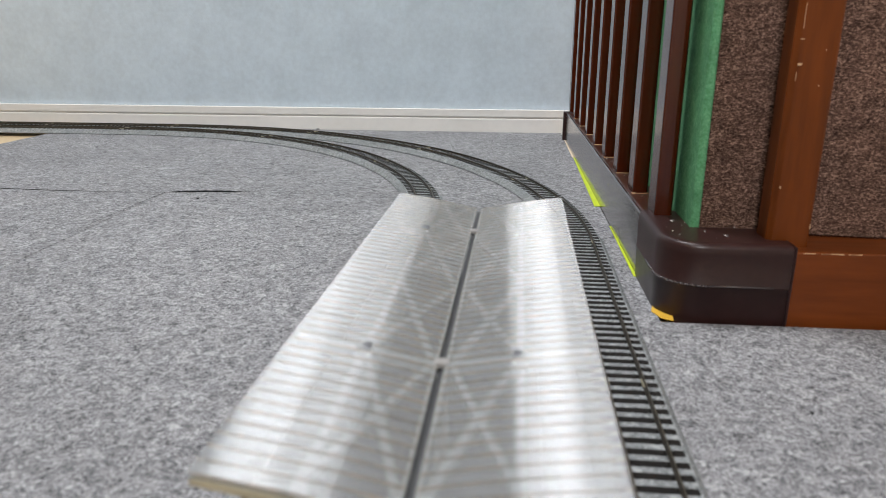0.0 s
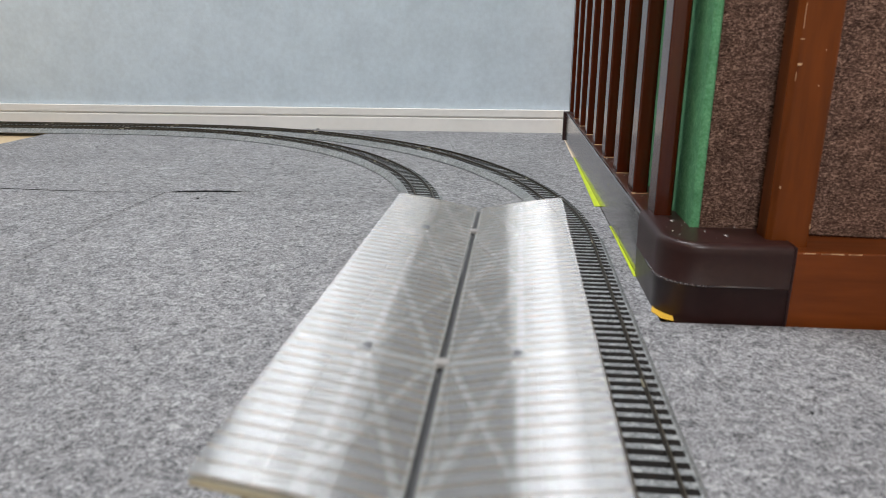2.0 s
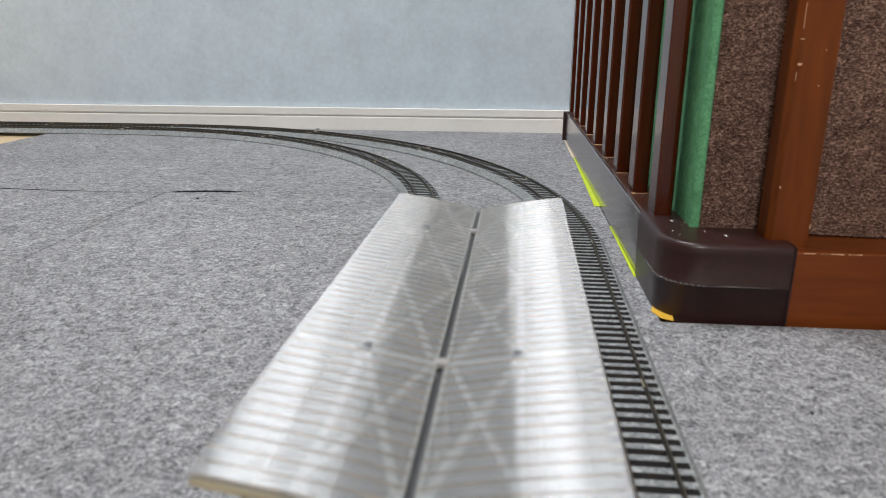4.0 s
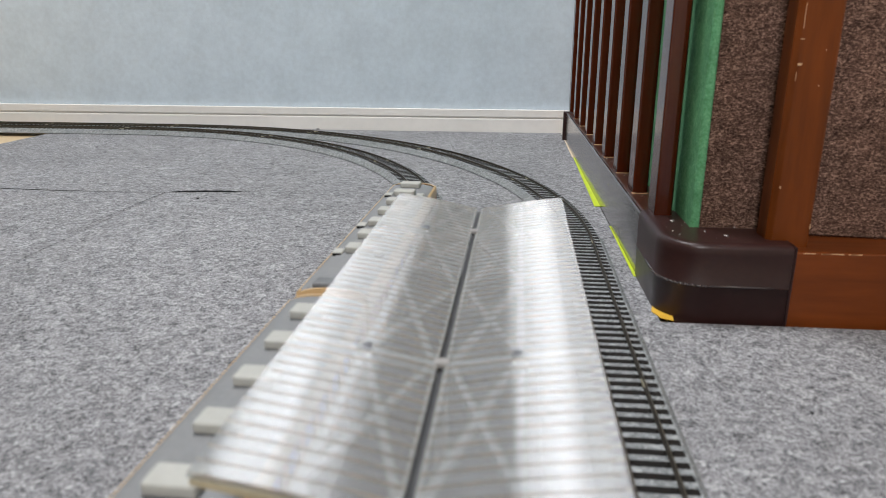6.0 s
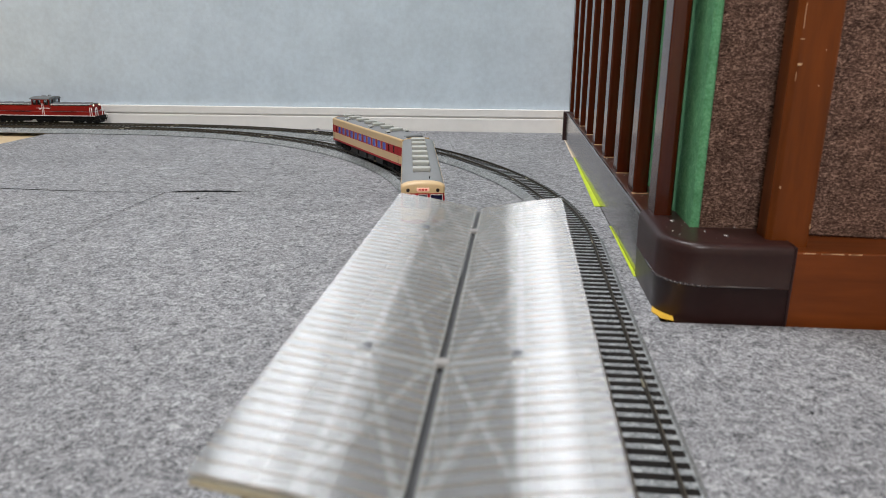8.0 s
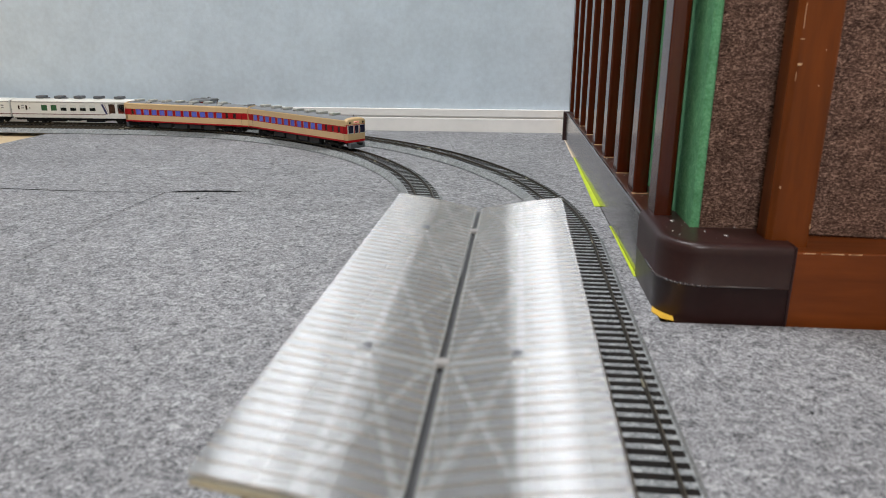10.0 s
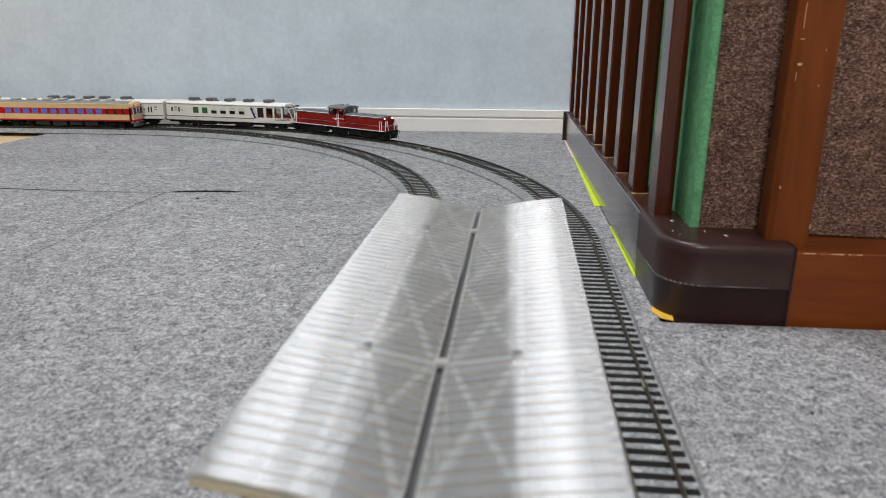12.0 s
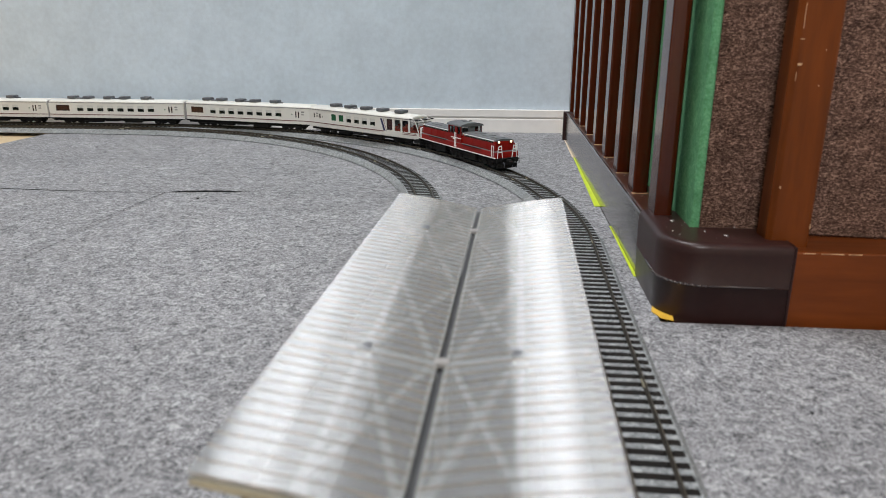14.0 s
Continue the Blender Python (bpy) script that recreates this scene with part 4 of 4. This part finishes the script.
    for x in (0.087, -0.087):
        bogie(e, x, 0.0130)
    underfloor(e, ((-0.058, -0.034, 0.0150, 0.0035, 0.0112), (-0.029, -0.006, 0.0152, 0.0045, 0.0112), (0.0, 0.026, 0.0150, 0.0030, 0.0112), (0.032, 0.058, 0.0150, 0.0042, 0.0112)), UNDER)
    coupler(e, f * (L - 0.002), f)
    x0, x1 = sorted((xf - f * 0.004, xf + f * 0.002))
    part("snowplough", boxes((x0, x1, -0.0145, 0.0145, 0.0025, 0.0108, 0.0012)), AC_DARK, e, "grey snowplough below the cab")
    return e


# -- white passenger coach --
def coach(lounge):
    L, hw = 0.1285, 0.0182
    e = tagged(empty("passenger_coach"), "white model lounge coach with maroon stripes and a glazed end" if lounge else "white model passenger coach with maroon stripe and grey roof units", "model coach", group="white coaches behind the locomotive")
    zb, zt = 0.0125, 0.0400
    w0, w1 = 0.0244, 0.0348
    if lounge:
        wins = [(0.0228 - k * 0.01864, 0.0344 - k * 0.01864, w0, w1) for k in range(6)]
        big = [(0.0600, 0.0722, 0.0205, 0.0372), (0.0770, 0.0900, 0.0205, 0.0372), (0.0930, 0.1060, 0.0205, 0.0372)]
        door = [(-0.1015, -0.0975, 0.0255, 0.0335), (-0.116, -0.1125, 0.026, 0.0335)]
        x1 = 0.1095
    else:
        wins = [(0.0607 - k * 0.0193, 0.0727 - k * 0.0193, w0, w1) for k in range(8)]
        big = [(-0.1150, -0.0890, 0.0246, 0.0352)]
        door = [(0.1000, 0.1025, 0.0235, 0.0340), (0.1050, 0.1075, 0.0235, 0.0340)]
        x1 = L
    for s in (-1, 1):
        y = s * hw
        body = part("body_side", side_panel(y, -L, x1, zb, zt, wins + big + door), WHITE, e)
        for k, h in enumerate(wins):
            pane(body, y, h, DEEP_GREEN if lounge and k > 3 else GREEN_GLASS)
            if not lounge or k < 4:
                # pale panel paints the bright reflection into the upper window
                part("window_glare", boxes((h[0], h[1], min(y - s * 0.0003, y - s * 0.00055), max(y - s * 0.0003, y - s * 0.00055), h[2] + 0.0056, h[3])), PALE_MATT, body, "pale panel painted in as the window's reflection")
        for k, h in enumerate(big):
            pane(body, y, h, BROWN_GLASS if (k == 0) else CLEAR_GLASS, "lounge_window" if lounge else "wide_window")
        for h in door:
            pane(body, y, h, BROWN_GLASS, "door_window")
        ys = sorted((y - s * 0.0002, y + s * 0.0003))
        part("stripe", boxes((-L, 0.0535 if lounge else L, ys[0], ys[1], 0.0176, 0.0188)), STRIPE_BROWN, e, "maroon stripe")
        part("gutter_line", boxes((-L, x1, ys[0], ys[1], zt - 0.0009, zt + 0.0003)), GANGWAY, e, "grey gutter line")
        if lounge:
            for k, (mat, w) in enumerate(((STRIPE_BLUE, 0.0042), (STRIPE_BROWN, 0.0009))):
                bm = bmesh.new()
                xa = 0.046 + k * 0.0062
                q = [(xa, 0.0372), (xa + w, 0.0372), (xa + w + 0.0075, 0.0190), (xa + 0.0075, 0.0190)]
                for d in (ys[0], ys[1] + 0.0001):
                    vs = [bm.verts.new((a, d, b)) for a, b in q]
                    bm.faces.new(vs)
                part("slanted_stripe", bm, mat, e, "slanted navy stripe" if k == 0 else "")
            part("stripe", boxes((0.094, 0.1225, ys[0], ys[1], 0.0188, 0.0196), (0.094, 0.124, ys[0], ys[1], 0.0168, 0.0176)), STRIPE_BROWN, e)
        part("maker_mark", boxes((-0.0015, 0.0015, ys[0], ys[1], 0.0175, 0.0181)), GANGWAY, e)
        part("service_panel", boxes((0.112 if not lounge else -0.109, 0.1175 if not lounge else -0.1035, ys[0], ys[1], 0.0320, 0.0345), (0.112 if not lounge else -0.109, 0.1175 if not lounge else -0.1035, ys[0], ys[1], 0.0280, 0.0300)), GANGWAY, e)
        part("door_lamp", boxes((0.0925 if not lounge else -0.094, 0.0945 if not lounge else -0.092, ys[0], ys[1], 0.0278, 0.0300, 0.0003)), DEEP_GREEN, e)
    part("floor_pan", boxes((-L + 0.001, x1 + (0.010 if lounge else -0.001), -hw + 0.0008, hw - 0.0008, 0.0112, 0.0140)), WHITE if lounge else BLACK, e)
    part("interior", boxes((-L + 0.004, (0.05 if lounge else L - 0.004), -0.0125, 0.0125, 0.014, 0.0235), (-L + 0.006, (0.052 if lounge else L - 0.004), -0.001, 0.001, 0.0235, 0.038)), INTERIOR, e)
    roof_part(e, -L + 0.0005, x1 + (0.004 if lounge else -0.0005), hw, zt - 0.0002, 0.0452, WHITE, "roof", 0.002)
    if lounge:
        for k, x in enumerate((0.064, 0.080, 0.096, 0.109)):
            for s in (-1, 1):
                part("lounge_seat", boxes((x - 0.0045, x + 0.0045, min(s * 0.0065, s * 0.0155), max(s * 0.0065, s * 0.0155), 0.0145, 0.0228, 0.0012), (x - 0.0048, x - 0.0028, min(s * 0.0065, s * 0.0155), max(s * 0.0065, s * 0.0155), 0.020, 0.0275, 0.0008)), SEAT_RED, e, "red moulded lounge seat")
        # glazed end: raked pillars, sloping glass, brow and white apron
        end = part("glazed_end", boxes((0.1090, 0.1270, -hw, -hw + 0.0009, zb, 0.0205), (0.1090, 0.1270, hw - 0.0009, hw, zb, 0.0205), (0.1255, 0.1285, -hw + 0.001, hw - 0.001, zb, 0.0205, 0.0008)), WHITE, e, "white glazed observation end")
        for s in (-1, 0, 1):
            y = s * (hw - 0.0006)
            part("pillar", rods(0.0007, (0.1275, y, 0.0200), (0.1205, y, 0.0365), (0.1075, y * 0.86, 0.0440)), WHITE, end)
        for z, x, k in ((0.0365, 0.1205, 1.0), (0.0440, 0.1075, 0.86), (0.0202, 0.1275, 1.0)):
            part("cross_bar", rods(0.0007, (x, -(hw - 0.0006) * k, z), (x, (hw - 0.0006) * k, z)), WHITE, end)
        part("brow_rail", rods(0.0006, (0.1085, -hw, 0.0405), (0.1245, -hw, 0.0395), (0.1255, 0, 0.0398), (0.1245, hw, 0.0395), (0.1085, hw, 0.0405)), BLACK, end)
        for (xa, za, ya), (xb, zb_, yb) in (((0.1275, 0.0205, hw - 0.0008), (0.1205, 0.0365, hw - 0.0008)), ((0.1205, 0.0365, hw - 0.0008), (0.1075, 0.0440, (hw - 0.0008) * 0.86))):
            bm = bmesh.new()
            vs = [bm.verts.new(c) for c in ((xa, -ya, za), (xa, ya, za), (xb, yb, zb_), (xb, -yb, zb_))]
            g = bm.faces.new(vs)
            ex = bmesh.ops.extrude_face_region(bm, geom=[g])
            bmesh.ops.translate(bm, verts=[v for v in ex["geom"] if isinstance(v, bmesh.types.BMVert)], vec=(-0.0004, 0, -0.0002))
            part("sloping_glass", bm, CLEAR_GLASS, end)
        for s in (-1, 1):
            bm = bmesh.new()
            y = s * (hw - 0.0005)
            vs = [bm.verts.new(c) for c in ((0.1095, y, 0.0205), (0.1268, y, 0.0205), (0.1200, y, 0.0365), (0.1095, y, 0.0365))]
            g = bm.faces.new(vs)
            ex = bmesh.ops.extrude_face_region(bm, geom=[g])
            bmesh.ops.translate(bm, verts=[v for v in ex["geom"] if isinstance(v, bmesh.types.BMVert)], vec=(0, -s * 0.0004, 0))
            part("side_glass", bm, CLEAR_GLASS, end)
        part("end_skirt", boxes((0.112, 0.1282, -0.013, 0.013, 0.0045, 0.0118, 0.001)), UNDER, e, "dark end skirt")
        units = [(-0.078, 1), (-0.042, 1), (-0.004, 0), (0.034, 0), (0.074, 0)]
    else:
        part("end_wall", boxes((L - 0.002, L, -hw + 0.001, hw - 0.001, zb, zt)), WHITE, e)
        x0 = L
        part("gangway", boxes((L - 0.001, L + 0.0035, -0.0145, 0.0145, 0.0125, 0.0425, 0.0012)), GANGWAY, e, "grey folded gangway bellows")
        units = [(-0.090, 1), (-0.060, -1), (-0.0205, 1), (0.010, -1), (0.051, 1)]
    part("end_wall", boxes((-L, -L + 0.002, -hw + 0.001, hw - 0.001, zb, zt)), WHITE, e)
    part("gangway", boxes((-L - 0.0035, -L + 0.001, -0.0145, 0.0145, 0.0125, 0.0425, 0.0012)), GANGWAY, e, "grey folded gangway bellows")
    for x, tail in units:
        part("roof_unit", boxes((x - 0.0074, x + 0.0074, -0.0085, 0.0085, 0.0454, 0.0504, 0.0016, 2)), AC_DARK, e, "dark grey roof cooling unit")
        part("unit_foot", boxes((x - 0.0060, x + 0.0060, -0.0065, 0.0065, 0.0440, 0.0458)), WHITE, e)
        if tail:
            part("roof_duct", boxes((x + tail * 0.0070 if tail > 0 else x - 0.0150, x + 0.0150 if tail > 0 else x - 0.0070, -0.0026, 0.0026, 0.0446, 0.0472, 0.0006)), AC_DARK, e)
    part("underframe", boxes((-L + 0.004, L - 0.018, -0.0140, 0.0140, 0.0070, 0.0111)), BLACK, e)
    for x in (0.0875, -0.0875):
        bogie(e, x, 0.0130)
    underfloor(e, ((-0.056, -0.030, 0.0150, 0.0042, 0.0115), (-0.022, 0.000, 0.0150, 0.0060, 0.0115), (0.012, 0.044, 0.0150, 0.0040, 0.0115)))
    coupler(e, L - 0.004, 1)
    coupler(e, -L + 0.004, -1)
    return e


# -- red diesel locomotive with a centre cab --
def locomotive():
    L, hw = 0.1030, 0.0172
    e = tagged(empty("diesel_locomotive"), "red model diesel locomotive with centre cab, white handrails and lit headlights", "model locomotive")
    part("frame", boxes((-L, L, -hw, hw, 0.0150, 0.0225, 0.0006)), RED, e, "red deep side frame")
    for s in (-1, 1):
        ys = sorted((s * hw - s * 0.0003, s * hw + s * 0.0004))
        part("white_line", boxes((-L, L, ys[0], ys[1], 0.0148, 0.0160)), LINE_WHITE, e, "white line along the frame")
        for xa, xb in ((0.022, 0.070), (-0.070, -0.022)):
            part("walkway_step", boxes((xa, xb, min(s * hw, s * (hw + 0.0012)), max(s * hw, s * (hw + 0.0012)), 0.0222, 0.0229, 0.0002)), BLACK, e, "black walkway tread")
    part("deck", boxes((-L + 0.001, L - 0.001, -hw + 0.0006, hw - 0.0006, 0.0224, 0.0230)), LOCO_GREY, e)
    # hoods
    for d, x0, x1 in ((1, 0.0175, 0.0965), (-1, -0.0965, -0.0175)):
        hwd = 0.0142
        bm = boxes((x0, x1, -hwd, hwd, 0.0226, 0.0352, 0.0010, 2))
        h = part("hood", bm, RED, e, "red engine hood")
        prof = [(-hwd + 0.0004, 0.0350), (-hwd + 0.0004, 0.0356), (-hwd + 0.004, 0.0372), (0, 0.0378), (hwd - 0.004, 0.0372), (hwd - 0.0004, 0.0356), (hwd - 0.0004, 0.0350)]
        part("hood_top", extrude_x(bmesh.new(), prof, x0 + 0.0005, x1 - 0.0005), LOCO_GREY, h, "grey hood top")
        for s in (-1, 1):
            y = s * hwd
            part("hood_rail", boxes((x0 + 0.001, x1 - 0.002, y - 0.0006, y + 0.0006, 0.0352, 0.0359)), LINE_WHITE, h)
            part("radiator_grille", boxes((x0 + 0.004, x1 - 0.004, y - 0.0003, y + 0.0003, 0.0330, 0.0350)), BLACK, h)
            for k in range(11):
                xd = x0 + 0.006 + k * 0.0063
                part("grille_slat", boxes((xd, xd + 0.0034, y - 0.0005, y + 0.0005, 0.0338, 0.0341)), AC_GREY, h)
            for k in range(4):
                xd = x0 + 0.012 + k * 0.018
                part("hood_door", boxes((xd, xd + 0.0150, y - 0.00035, y + 0.00035, 0.0245, 0.0318, 0.0002)), RED, h)
        for k in range(3):
            xv = x0 + 0.02 + k * 0.022
            part("roof_hatch", boxes((xv - 0.007, xv + 0.007, -0.007, 0.007, 0.0374, 0.0383, 0.0004)), LOCO_GREY, h)
        xe = x1 if d > 0 else x0
        for s in (-1, 1):
            bm = bmesh.new()
            rod(bm, (xe - d * 0.003, s * 0.0090, 0.0342), (xe + d * 0.0012, s * 0.0090, 0.0342), 0.0019, 16)
            part("lamp_housing", bm, LOCO_GREY, h)
            bm = bmesh.new()
            rod(bm, (xe + d * 0.0008, s * 0.0090, 0.0342), (xe + d * 0.0016, s * 0.0090, 0.0342), 0.0014, 16)
            part("headlight", bm, HEADLIGHT if d > 0 else LAMP_DARK, h, "lit round headlight" if d > 0 else "")
        # end handrails and steps
        xr = d * (L + 0.0005)
        for s in (-1, 1):
            part("end_handrail", rods(0.00055, (xr, s * 0.0145, 0.0152), (xr, s * 0.0135, 0.0290), (xr, s * 0.0090, 0.0305), (xr, s * 0.0070, 0.0152)), LINE_WHITE, e, "white end handrail")
            part("end_step_rail", rods(0.0005, (xr, s * 0.0140, 0.0225), (xr, s * 0.0078, 0.0225)), LINE_WHITE, e)
            part("end_step_rail", rods(0.0005, (xr, s * 0.0137, 0.0262), (xr, s * 0.0085, 0.0262)), LINE_WHITE, e)
            part("corner_handrail", rods(0.0005, (d * (L - 0.0045), s * (hw + 0.0005), 0.0160), (d * (L - 0.0045), s * (hw + 0.0005), 0.0300), (d * (L - 0.0085), s * (hw + 0.0005), 0.0300), (d * (L - 0.0085), s * (hw + 0.0005), 0.0160)), LINE_WHITE, e, "white corner handrail")
            part("step", boxes((d * (L - 0.006) - 0.0035, d * (L - 0.006) + 0.0035, s * 0.0160 - 0.0012, s * 0.0160 + 0.0012, 0.0050, 0.0062), (d * (L - 0.006) - 0.0035, d * (L - 0.006) + 0.0035, s * 0.0160 - 0.0012, s * 0.0160 + 0.0012, 0.0098, 0.0108), (d * (L - 0.006) - 0.0038, d * (L - 0.006) - 0.0032, s * 0.0160 - 0.0006, s * 0.0160 + 0.0006, 0.0050, 0.0150), (d * (L - 0.006) + 0.0032, d * (L - 0.006) + 0.0038, s * 0.0160 - 0.0006, s * 0.0160 + 0.0006, 0.0050, 0.0150)), BLACK, e)
            part("brake_hose", rods(0.0005, (xr, s * 0.006, 0.0105), (xr + d * 0.003, s * 0.006, 0.0085), (xr + d * 0.003, s * 0.006, 0.0035)), AC_DARK, e)
        part("buffer_beam", boxes((min(d * (L - 0.001), d * (L + 0.0015)), max(d * (L - 0.001), d * (L + 0.0015)), -0.0165, 0.0165, 0.0095, 0.0152, 0.0006)), BLACK, e)
        part("snowplough", boxes((min(d * (L - 0.004), d * (L + 0.001)), max(d * (L - 0.004), d * (L + 0.001)), -0.0140, 0.0140, 0.0022, 0.0085, 0.001)), BLACK, e)
        coupler(e, d * (L - 0.001), d)
        part("coupler_head", boxes((min(d * (L + 0.002), d * (L + 0.0085)), max(d * (L + 0.002), d * (L + 0.0085)), -0.0034, 0.0034, 0.0065, 0.0135, 0.0012)), BLACK, e, "black knuckle coupler head")
        for s in (-1, 1):
            part("air_pipe", rods(0.0007, (xr, s * 0.0105, 0.0125), (xr + d * 0.0040, s * 0.0108, 0.0120), (xr + d * 0.0048, s * 0.0110, 0.0030)), BLACK, e)
            part("uncoupling_lever", rods(0.0005, (xr + d * 0.001, s * 0.003, 0.0150), (xr + d * 0.0035, s * 0.008, 0.0140), (xr + d * 0.0035, s * 0.0155, 0.0140), (xr + d * 0.0035, s * 0.0155, 0.0085)), BLACK, e)
            part("lamp_bracket", boxes((min(xe, xe + d * 0.0014), max(xe, xe + d * 0.0014), s * 0.0090 - 0.0024, s * 0.0090 + 0.0024, 0.0320, 0.0324)), BLACK, h)
    # cab
    x0, x1 = -0.0175, 0.0175
    zc = 0.0452
    cab = part("cab", boxes((x0, x1, -hw + 0.001, hw - 0.001, 0.0226, 0.0330)), RED, e, "red centre cab with grey roof")
    holes = [(-0.0148, -0.0082, 0.0350, 0.0436), (-0.0058, 0.0002, 0.0350, 0.0436), (0.0070, 0.0145, 0.0350, 0.0436)]
    for s in (-1, 1):
        y = s * (hw - 0.001)
        part("cab_side", side_panel(y, x0, x1, 0.0330, zc, holes), RED, cab)
        for h in holes:
            pane(cab, y, h, CLEAR_GLASS, "cab_window")
            part("window_rim", boxes((h[0] - 0.0006, h[0], y - 0.0003, y + 0.0003, h[2], h[3]), (h[1], h[1] + 0.0006, y - 0.0003, y + 0.0003, h[2], h[3]), (h[0], h[1], y - 0.0003, y + 0.0003, h[2] - 0.0005, h[2])), BLACK, cab)
        ye = s * (hw + 0.0001)
        part("door_handrail", rods(0.0005, (0.0022, ye, 0.0165), (0.0022, ye, 0.0365)), LINE_WHITE, cab, "white door handrail")
        part("door_handrail", rods(0.0005, (0.0052, ye, 0.0165), (0.0052, ye, 0.0365)), LINE_WHITE, cab)
        part("waist_line", boxes((-0.0085, x1, min(y, y + s * 0.0005), max(y, y + s * 0.0005), 0.0282, 0.0292)), LINE_WHITE, cab, "white waist line")
        part("number_bar", boxes((-0.004, 0.0000, min(y, y + s * 0.0005), max(y, y + s * 0.0005), 0.0262, 0.0280)), LINE_WHITE, cab)
        part("step_mark", boxes((0.0016, 0.0030, s * hw - 0.0004, s * hw + 0.0004, 0.0172, 0.0192), (0.0052, 0.0066, s * hw - 0.0004, s * hw + 0.0004, 0.0172, 0.0192)), LINE_WHITE, cab)
    for d in (-1, 1):
        xe = d * 0.0175
        part("cab_end", boxes((min(xe, xe - d * 0.0008), max(xe, xe - d * 0.0008), -hw + 0.001, hw - 0.001, 0.0330, 0.0376), (min(xe, xe - d * 0.0008), max(xe, xe - d * 0.0008), -0.005, 0.005, 0.0376, zc), (min(xe, xe - d * 0.0008), max(xe, xe - d * 0.0008), hw - 0.0028, hw - 0.001, 0.0376, zc), (min(xe, xe - d * 0.0008), max(xe, xe - d * 0.0008), -hw + 0.001, -hw + 0.0028, 0.0376, zc), (min(xe, xe - d * 0.0008), max(xe, xe - d * 0.0008), -hw + 0.001, hw - 0.001, 0.0438, zc)), LOCO_GREY, cab)
        for s in (-1, 1):
            part("end_window", boxes((min(xe - d * 0.0003, xe - d * 0.0006), max(xe - d * 0.0003, xe - d * 0.0006), min(s * 0.005, s * 0.0156), max(s * 0.005, s * 0.0156), 0.0376, 0.0438)), CLEAR_GLASS, cab)
    prof = [(y, z) for y, z in curved_roof(hw + 0.0006, zc - 0.0006, 0.0490, 14, 2.2)]
    part("cab_roof", extrude_x(bmesh.new(), prof, x0 - 0.0018, x1 + 0.0018), LOCO_GREY, cab, "grey rounded cab roof")
    part("horn", rods(0.0007, (0.004, 0.005, 0.0484), (0.004, 0.005, 0.0504), (0.009, 0.005, 0.0504)), LOCO_GREY, cab)
    part("exhaust", boxes((-0.006, 0.001, -0.003, 0.003, 0.0482, 0.0502, 0.0006)), LOCO_GREY, cab)
    part("cab_interior", boxes((x0 + 0.003, x1 - 0.003, -0.006, 0.006, 0.0330, 0.0380)), INTERIOR, cab)
    for x, half in ((0.0730, 0.0125), (0.0, 0.0100), (-0.0730, 0.0125)):
        bogie(e, x, half)
    underfloor(e, ((-0.054, -0.026, 0.0160, 0.0050, 0.0150), (0.026, 0.054, 0.0160, 0.0050, 0.0150)))
    part("underframe", boxes((-L + 0.004, L - 0.004, -0.0130, 0.0130, 0.0085, 0.0152)), BLACK, e)
    return e


front_car = railcar(True, False)
rear_car = railcar(False, True)
loco = locomotive()
lounge_car = coach(True)
coaches = [coach(False)]
for k in range(2):
    coaches.append(copy_thing(coaches[0], pose(0, 0, 0)))


# ---- what moves: the railcar set runs away on the inner line, the locomotive hauls its coaches towards the platform on the outer ----
REAR_S = [(0.0, -1.980), (3.0, -1.260), (4.0, -1.010), (5.3, -0.696), (6.0, -0.538), (6.5, -0.421), (7.0, -0.280), (7.5, -0.148), (8.0, -0.026), (8.2, 0.024), (10.3, 0.522), (11.0, 0.692), (11.5, 0.817), (12.0, 0.948), (12.5, 1.077), (13.0, 1.212), (14.0, 1.482)]
LOCO_S = [(0.0, 2.570), (6.9, 1.3885), (7.5, 1.286), (8.2, 1.166), (9.0, 1.037), (10.0, 0.889), (11.0, 0.742), (11.5, 0.668), (12.0, 0.593), (12.5, 0.518), (13.0, 0.443), (13.5, 0.367), (14.0, 0.2935)]


def along(table, t):
    return float(np.interp(t, [a for a, b in table], [b for a, b in table]))


def riding(line, s, half, turn):
    """The pose of a vehicle whose two bogies stand at s - half and s + half."""
    a, b = line.at(s - half)[0], line.at(s + half)[0]
    d = b - a
    m = (a + b) / 2
    return pose(m.x, m.y, RAIL_Z, 0, 0, math.degrees(math.atan2(d.y, d.x)) + turn)


def motions():
    times = [k * 0.5 for k in range(29)]
    for ob, off in ((rear_car, 0.1295), (front_car, 0.1295 + 0.2590)):
        walk(ob, [(t, riding(INNER, along(REAR_S, t) + off, 0.087, 0)) for t in times])
    for ob, off, half in ((loco, 0.1215, 0.0730), (lounge_car, 0.361, 0.0875), (coaches[0], 0.622, 0.0875), (coaches[1], 0.883, 0.0875), (coaches[2], 1.144, 0.0875)):
        walk(ob, [(t, riding(OUTER, along(LOCO_S, t) + off, half, 180)) for t in times])


motions()
